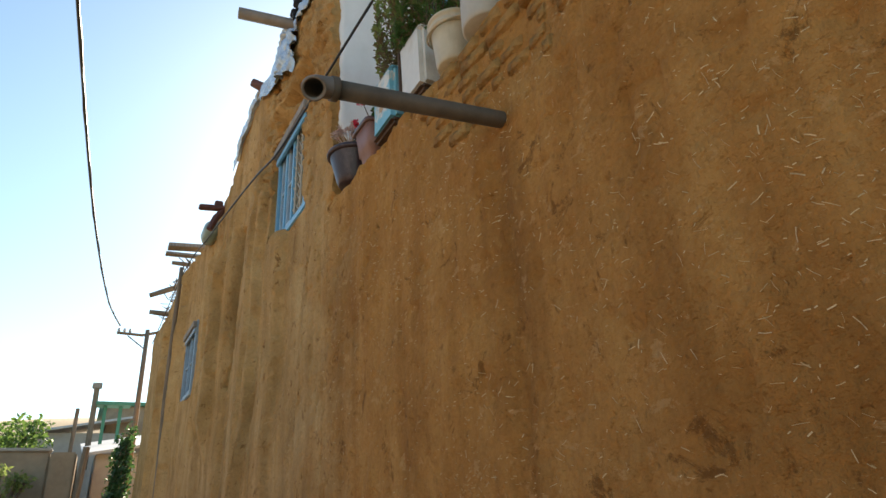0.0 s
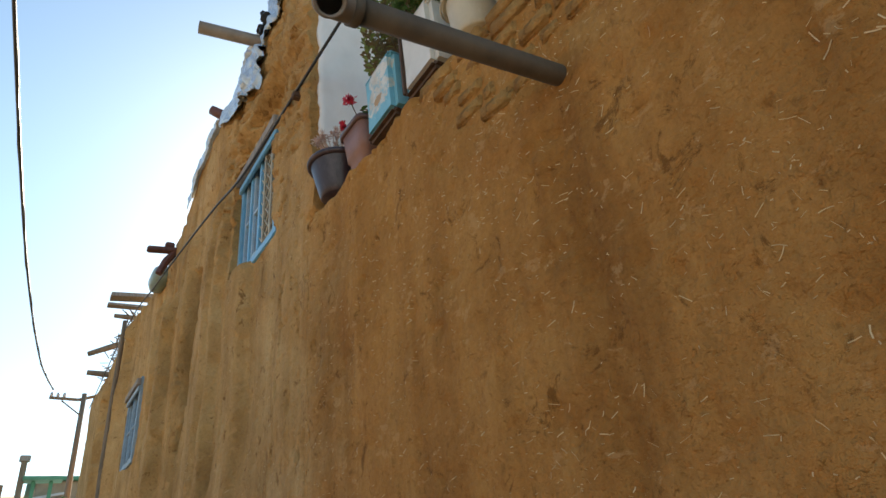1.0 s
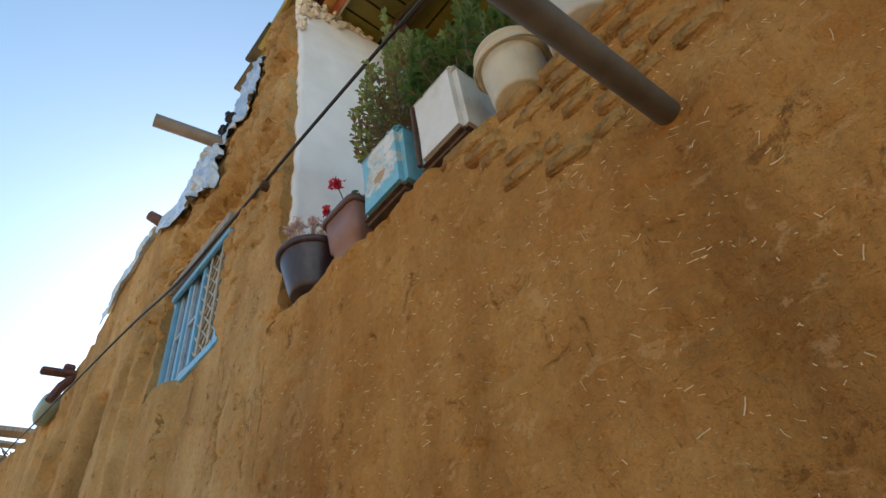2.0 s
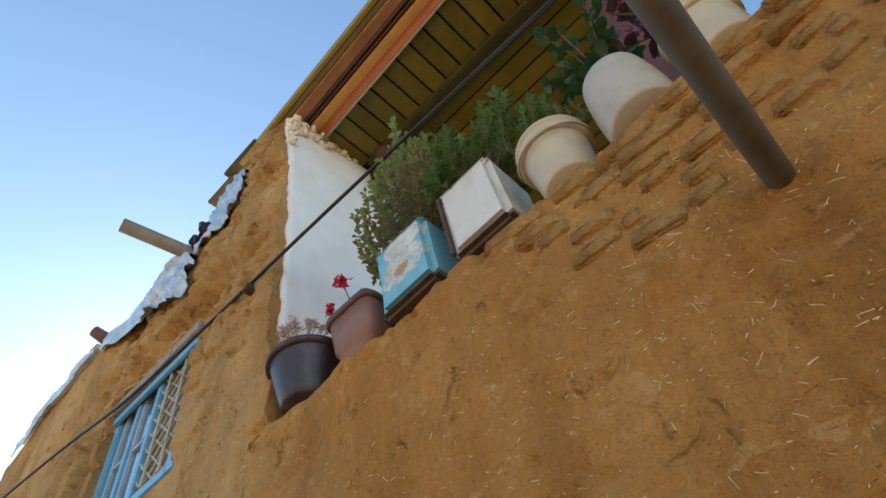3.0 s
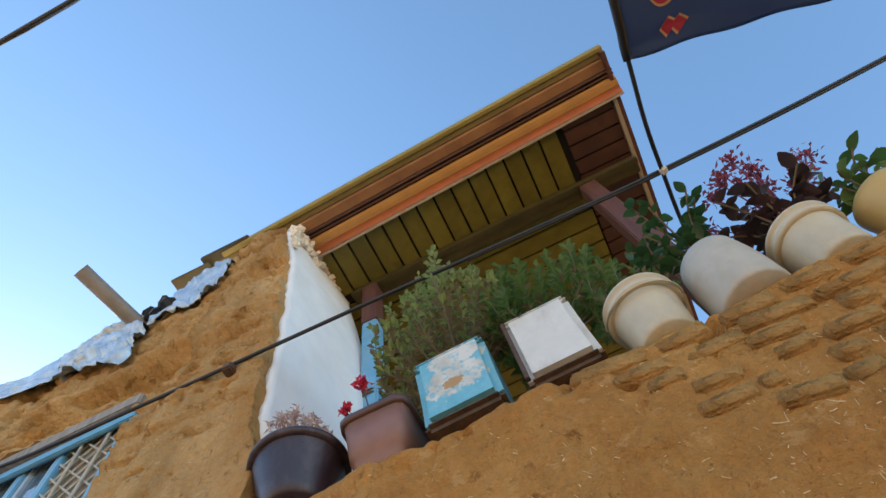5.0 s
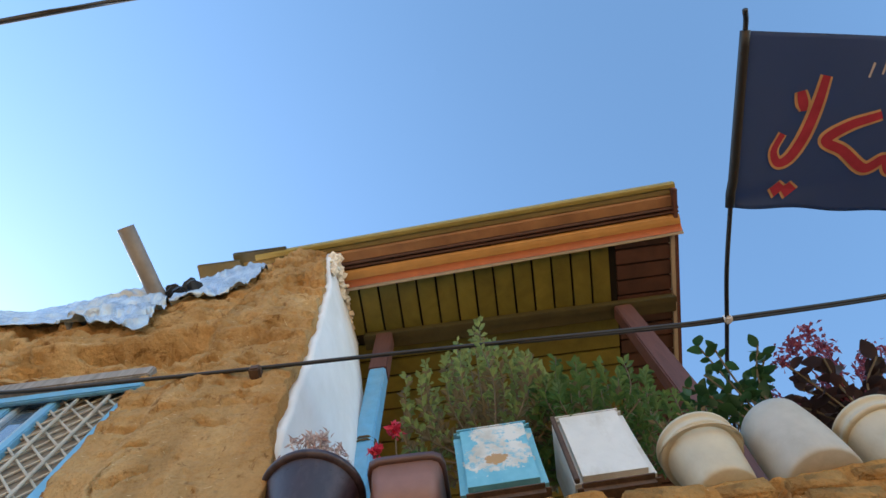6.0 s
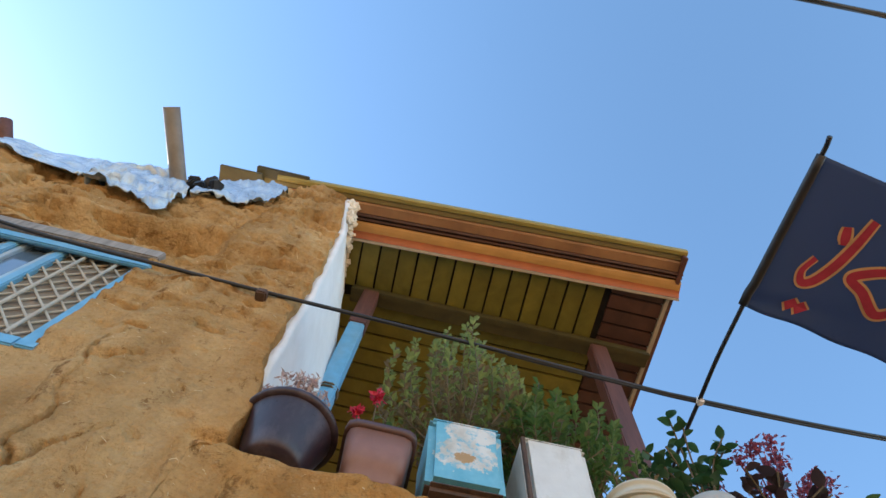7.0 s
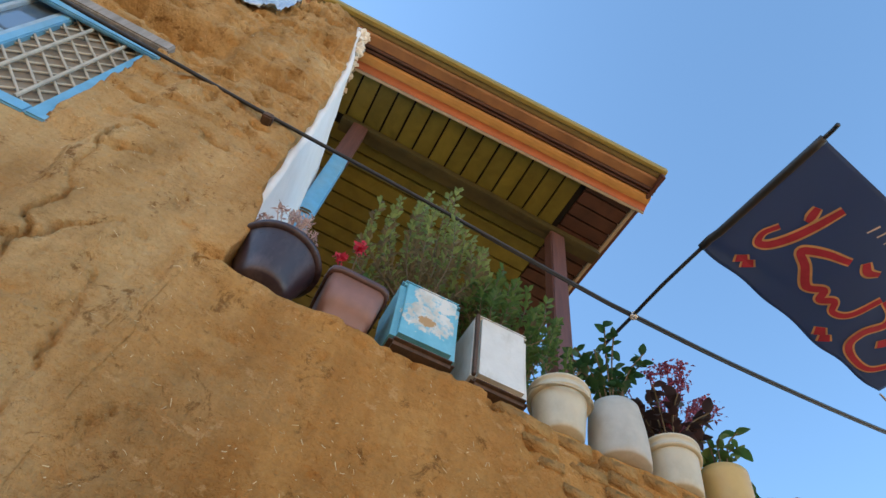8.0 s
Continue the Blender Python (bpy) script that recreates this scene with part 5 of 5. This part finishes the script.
def stroke(pts, width, drop):
    """A brush stroke lying under the cloth."""
    line = arc([(a, b, 0) for a, b in pts], 10) if len(pts) > 2 else [Vector((*pts[0], 0)), Vector((*pts[1], 0))]
    bm = bmesh.new()
    prev = None
    n = len(line)
    for i, p in enumerate(line):
        d = line[min(i + 1, n - 1)] - line[max(i - 1, 0)]
        d = Vector((d.x * 1.13, d.y * 0.6, 0)).normalized()
        w = width * (0.62 + 0.38 * math.sin(math.pi * min(1, 0.12 + i / n)))
        side = (-d.y * w / 1.13, d.x * w / 0.6)
        q = [bm.verts.new(cloth(p.x - 0.010 + side[0] * s, p.y - 0.02 + side[1] * s) - L0 - Vector((0, 0, drop))) for s in (-0.5, 0.5)]
        if prev:
            bm.faces.new((prev[0], prev[1], q[1], q[0]))
        prev = q
    return bm


STROKES = [
    [(0.255, 0.80), (0.240, 0.62), (0.215, 0.45), (0.18, 0.33), (0.145, 0.30), (0.128, 0.37), (0.150, 0.47)],
    [(0.188, 0.71), (0.200, 0.64), (0.205, 0.60)],
    [(0.142, 0.165), (0.163, 0.120)], [(0.176, 0.160), (0.197, 0.112)],
    [(0.42, 0.60), (0.34, 0.54), (0.28, 0.44), (0.33, 0.39), (0.40, 0.29), (0.455, 0.34), (0.48, 0.27), (0.52, 0.33), (0.55, 0.27), (0.60, 0.34), (0.635, 0.55)],
    [(0.568, 0.14), (0.59, 0.095)], [(0.602, 0.125), (0.624, 0.08)],
    [(0.65, 0.56), (0.71, 0.52), (0.735, 0.43), (0.70, 0.30), (0.71, 0.17), (0.78, 0.10), (0.87, 0.12), (0.93, 0.26)],
    [(0.80, 0.34), (0.83, 0.30)],
    [(0.46, 0.66), (0.50, 0.62), (0.54, 0.66)],
]
for pts in STROKES:
    w = 0.052 if len(pts) == 2 else 0.034
    part("lettering_edge", stroke(pts, w + 0.020, 0.004), YELLOW_PRINT, flag, "yellow outline of a brush stroke")
    part("lettering", stroke(pts, w, 0.006), RED_PRINT, flag, "red brush stroke")
for k in range(6):
    u = 0.37 + 0.035 * k
    part("ray_mark", stroke([(u, 0.80 + 0.02 * math.sin(k * 1.2)), (u + 0.012, 0.88 + 0.02 * math.sin(k * 1.2))], 0.008, 0.004), WHITE_PRINT, flag, "white printed mark")

# ---- the far end of the alley ----
def block_house(name, lo, hi, mat, label, openings=()):
    ob = thing(name, (lo[0], lo[1], lo[2]), label, "house")
    d = [b - a for a, b in zip(lo, hi)]
    part("wall", new_box((0, 0, 0), d, 0.03), mat, ob)
    for x, z, w, h in openings:
        win = part("window", new_box((x, -0.03, z), (x + w, 0.02, z + h), 0.01), GREY_BOARD, ob)
        part("pane", new_box((x + 0.06, -0.034, z + 0.06), (x + w - 0.06, -0.028, z + h - 0.06)), GLASS, win)
    return ob


tagged(part("wall_far", new_box((-9, 17.0, 0), (-0.62, 17.4, 3.05), 0.04), GREY_MUD), "far mud wall closing the alley", "wall", kind="structure")
tagged(part("coping_far", new_box((-9, 16.95, 3.051), (-0.60, 17.45, 3.12), 0.02), CONCRETE), "grey coping on the far mud wall", "wall", kind="structure")
tagged(part("wall_return", new_box((-0.60, 16.6, 0), (-0.1, 24.0, 3.0), 0.04), GREY_MUD), "mud garden wall beside the lane", "wall", kind="structure")
h1 = block_house("far_house", (0.28, 19.0, 0), (3.4, 26.0, 3.15), CONCRETE, "grey rendered house with sloping sheet roof", [(0.28, 1.6, 0.42, 0.75)])
part("roof", new_box((-0.3, -0.5, 0), (3.3, 7.2, 0.07), 0.01), GREY_SHEET, h1, "pale sheet metal roof", m=pose(0, 0, 3.16, 7, -9, 0))
h2 = block_house("far_house", (-1.6, 28.0, 0), (1.2, 34.0, 4.6), CONCRETE, "pale rendered house higher up the slope", [(0.5, 3.2, 0.5, 0.7)])
part("roof", new_box((-0.4, -0.6, 0), (3.2, 6.6, 0.08), 0.01), GREY_SHEET, h2, "pale sheet metal roof", m=pose(0, 0, 4.6, 4, -10, 0))
h3 = block_house("far_house", (0.6, 30.0, 0), (6.0, 36.0, 5.9), GREY_MUD, "flat-roofed house at the top of the lane")
part("roof", new_box((-0.3, -0.3, 0), (5.7, 6.3, 0.15), 0.02), GREEN_SHEET, h3, "green roof edge", m=pose(0, 0, 5.9))
tank = thing("tank_stand", (0.62, 23.0, 0.0), "green metal tank stand above the roofs", "stand")
for x in (-0.22, 0.22):
    part("leg", new_box((x - 0.05, -0.05, 0), (x + 0.05, 0.05, 4.9), 0.01), GREEN_SHEET, tank)
part("deck", new_box((-0.5, -0.4, 4.9), (0.5, 0.4, 5.0), 0.01), GREEN_SHEET, tank)
part("vent", new_box((-0.62, -0.05, 3.0), (-0.46, 0.1, 5.5), 0.01), OLD_WOOD, tank, "weathered chimney post")
part("cowl", new_box((-0.68, -0.1, 5.45), (-0.40, 0.15, 5.62), 0.02), GREY_BOARD, tank)
lp = thing("lane_pole", (-0.35, 20.0, 0.0), "thin dark lane pole", "pole")
part("shaft", tube([(0, 0, 0), (0.05, 0, 4.4)], 0.05, 8), OLD_WOOD, lp)
lp2 = thing("lane_pole", (-0.02, 16.55, 0.0), "leaning dark timber post beside the wall", "pole")
part("shaft", tube([(-0.1, 0, 0), (0.08, 0, 3.1)], 0.07, 8), OLD_WOOD, lp2)


def tree(name, loc, height, spread, n, size, label, mat):
    ob = thing(name, loc, label, "tree")
    tr, cr = bmesh.new(), bmesh.new()
    tube(arc([(0, 0, 0), (0.1, 0.05, height * 0.3), (0, 0.1, height * 0.6)], 5), [0.16 - 0.008 * i for i in range(11)], 9, tr)
    for k in range(16):
        a, r = random.random() * 6.283, 0.4 + 0.6 * random.random()
        tip = Vector((spread * r * math.cos(a), spread * r * math.sin(a), height * (0.5 + 0.5 * random.random())))
        tube(arc([(0.03, 0.06, height * (0.3 + 0.25 * random.random())), tip * 0.6 + Vector((0, 0, height * 0.2)), tip], 4), 0.03, 5, tr)
        for j in range(n // 16):
            c = tip + rnd_dir() * spread * 0.42 * random.random() ** 0.5
            leaf_quad(cr, c, rnd_dir(-0.1), rnd_dir(0.6), size * (0.6 + 0.8 * random.random()), size * 0.6)
    part("trunk", tr, OLD_WOOD, ob)
    part("crown", cr, mat, ob)


tree("garden_tree", (-2.3, 21.0, 0), 3.9, 1.5, 4800, 0.16, "sunlit green garden tree behind the far wall", LEAF_MID)
tree("garden_tree", (-4.4, 23.0, 0), 4.4, 1.8, 4200, 0.17, "sunlit green garden tree behind the far wall", LEAF_MID)
tree("wall_shrub", (-1.35, 16.3, 0), 2.6, 0.45, 1200, 0.09, "yellow-green shrub before the far wall", LEAF_HERB)
vine = thing("vine", (0.95, 15.75, 0.0), "dark green vine climbing the end of the house", "vine")
vs, vl = bmesh.new(), bmesh.new()
for k in range(9):
    x = -0.05 - 0.3 * random.random()
    pts = arc([(x * 0.3, 0, 0), (x, random.uniform(-0.2, 0.1), 1.6), (x * 0.8, random.uniform(-0.2, 0.1), 2.4 + 1.0 * random.random())], 6)
    tube(pts, 0.012, 5, vs)
    for p in pts:
        for j in range(26):
            leaf_quad(vl, p + rnd_dir() * 0.22 * random.random(), rnd_dir(-0.3), rnd_dir(0.4), 0.09, 0.07)
tagged(part("stem_growth", vs, STEM, vine), kind="stuff")
tagged(part("foliage", vl, LEAF_DARK, vine), kind="stuff")

# ---- straw in the plaster, and the bare bricks, last ----
def straw_bits():
    rs = np.random.RandomState(11)
    verts, faces = [], []

    def scatter(n, y0, y1, z0, z1, lmin, lmax, clump):
        k = 0
        while k < n:
            y, z = rs.uniform(y0, y1), rs.uniform(z0, z1)
            if z > PARAPET - 0.02 and y < 3.1 or (WIN[0] - 0.03 < y < WIN[1] + 0.03 and WIN[2] - 0.03 < z < WIN[3] + 0.03):
                continue
            if float(vnoise(y * 2.3, z * 2.3, 120)) + 0.5 < clump * rs.rand():
                continue
            k += 1
            L = lmin + (lmax - lmin) * rs.rand() ** 3.5
            a = rs.normal(0.25, 0.9)
            w = 0.0004 + 0.0008 * rs.rand() ** 2
            bend = rs.normal(0, 0.18)
            lift = 0.0015 + 0.004 * rs.rand() ** 2
            i0 = len(verts)
            for s in (-0.5, 0.0, 0.5):
                aa = a + bend * s
                yy, zz = y + L * s * math.cos(aa), z + L * s * math.sin(aa)
                xx = float(wall_surface(yy, zz)) - 0.0006 - lift * (s + 0.5)
                for sg in (-1, 1):
                    verts.append((xx - 0.0004 * sg, yy - sg * w * math.sin(aa), zz + sg * w * math.cos(aa)))
            faces.append((i0, i0 + 2, i0 + 3, i0 + 1))
            faces.append((i0 + 2, i0 + 4, i0 + 5, i0 + 3))

    scatter(2600, -0.2, 1.8, 1.2, 2.95, 0.005, 0.030, 1.6)
    scatter(900, 1.4, 3.1, 1.6, 3.2, 0.005, 0.022, 1.5)
    scatter(500, 3.0, 5.0, 2.0, 5.0, 0.008, 0.03, 1.0)
    me = bpy.data.meshes.new("straw")
    me.from_pydata(verts, [], faces)
    me.materials.append(STRAW)
    return me


tagged(part("straw", straw_bits(), STRAW), "loose straw stalks in the mud plaster", "straw", kind="stuff")

rb = random.Random(5)


def brick_mesh(w, h):
    bm = new_box((-0.03, -w / 2, -h / 2), (0.03, w / 2, h / 2))
    for v in bm.verts:
        v.co += Vector([rb.uniform(-0.003, 0.003), rb.uniform(-0.012, 0.012), rb.uniform(-0.007, 0.007)])
    bmesh.ops.bevel(bm, geom=bm.edges[:], offset=0.007, segments=2, affect="EDGES", clamp_overlap=True)
    me = mesh_of(bm, "brick", True)
    me.materials.append(ADOBE)
    return me


long_bricks = [(w, brick_mesh(w, 0.056)) for w in (0.13, 0.16, 0.18, 0.21, 0.15)]
short_bricks = [(w, brick_mesh(w, 0.050)) for w in (0.06, 0.075, 0.09, 0.105, 0.12, 0.08)]
z, course = 3.218, 0
while z > 2.89:
    h = 0.056
    z -= h / 2
    y = 1.05 + rb.uniform(-0.06, 0.04)
    end = 1.95 - 0.8 * (3.2 - z)
    while y < end:
        w, me = rb.choice(long_bricks if course < 2 else short_bricks)
        yc = y + w / 2
        if rb.random() > (0.10 if course < 2 else 0.28) and abs(yc - 1.445) + abs(z - 2.793) > 0.11:
            x = float(wall_surface(yc, z)) + 0.0205 - rb.uniform(-0.004, 0.005)
            part("brick", me, ADOBE, parapet_wall, m=Matrix.LocRotScale((x, yc, z + rb.uniform(-0.006, 0.006)), Euler((radians(rb.gauss(0, 3.5)), radians(rb.uniform(-2, 2)), radians(rb.uniform(-2, 2)))), None))
        y += w + rb.uniform(0.008, 0.026)
    z -= h / 2 + rb.uniform(0.006, 0.014)
    course += 1
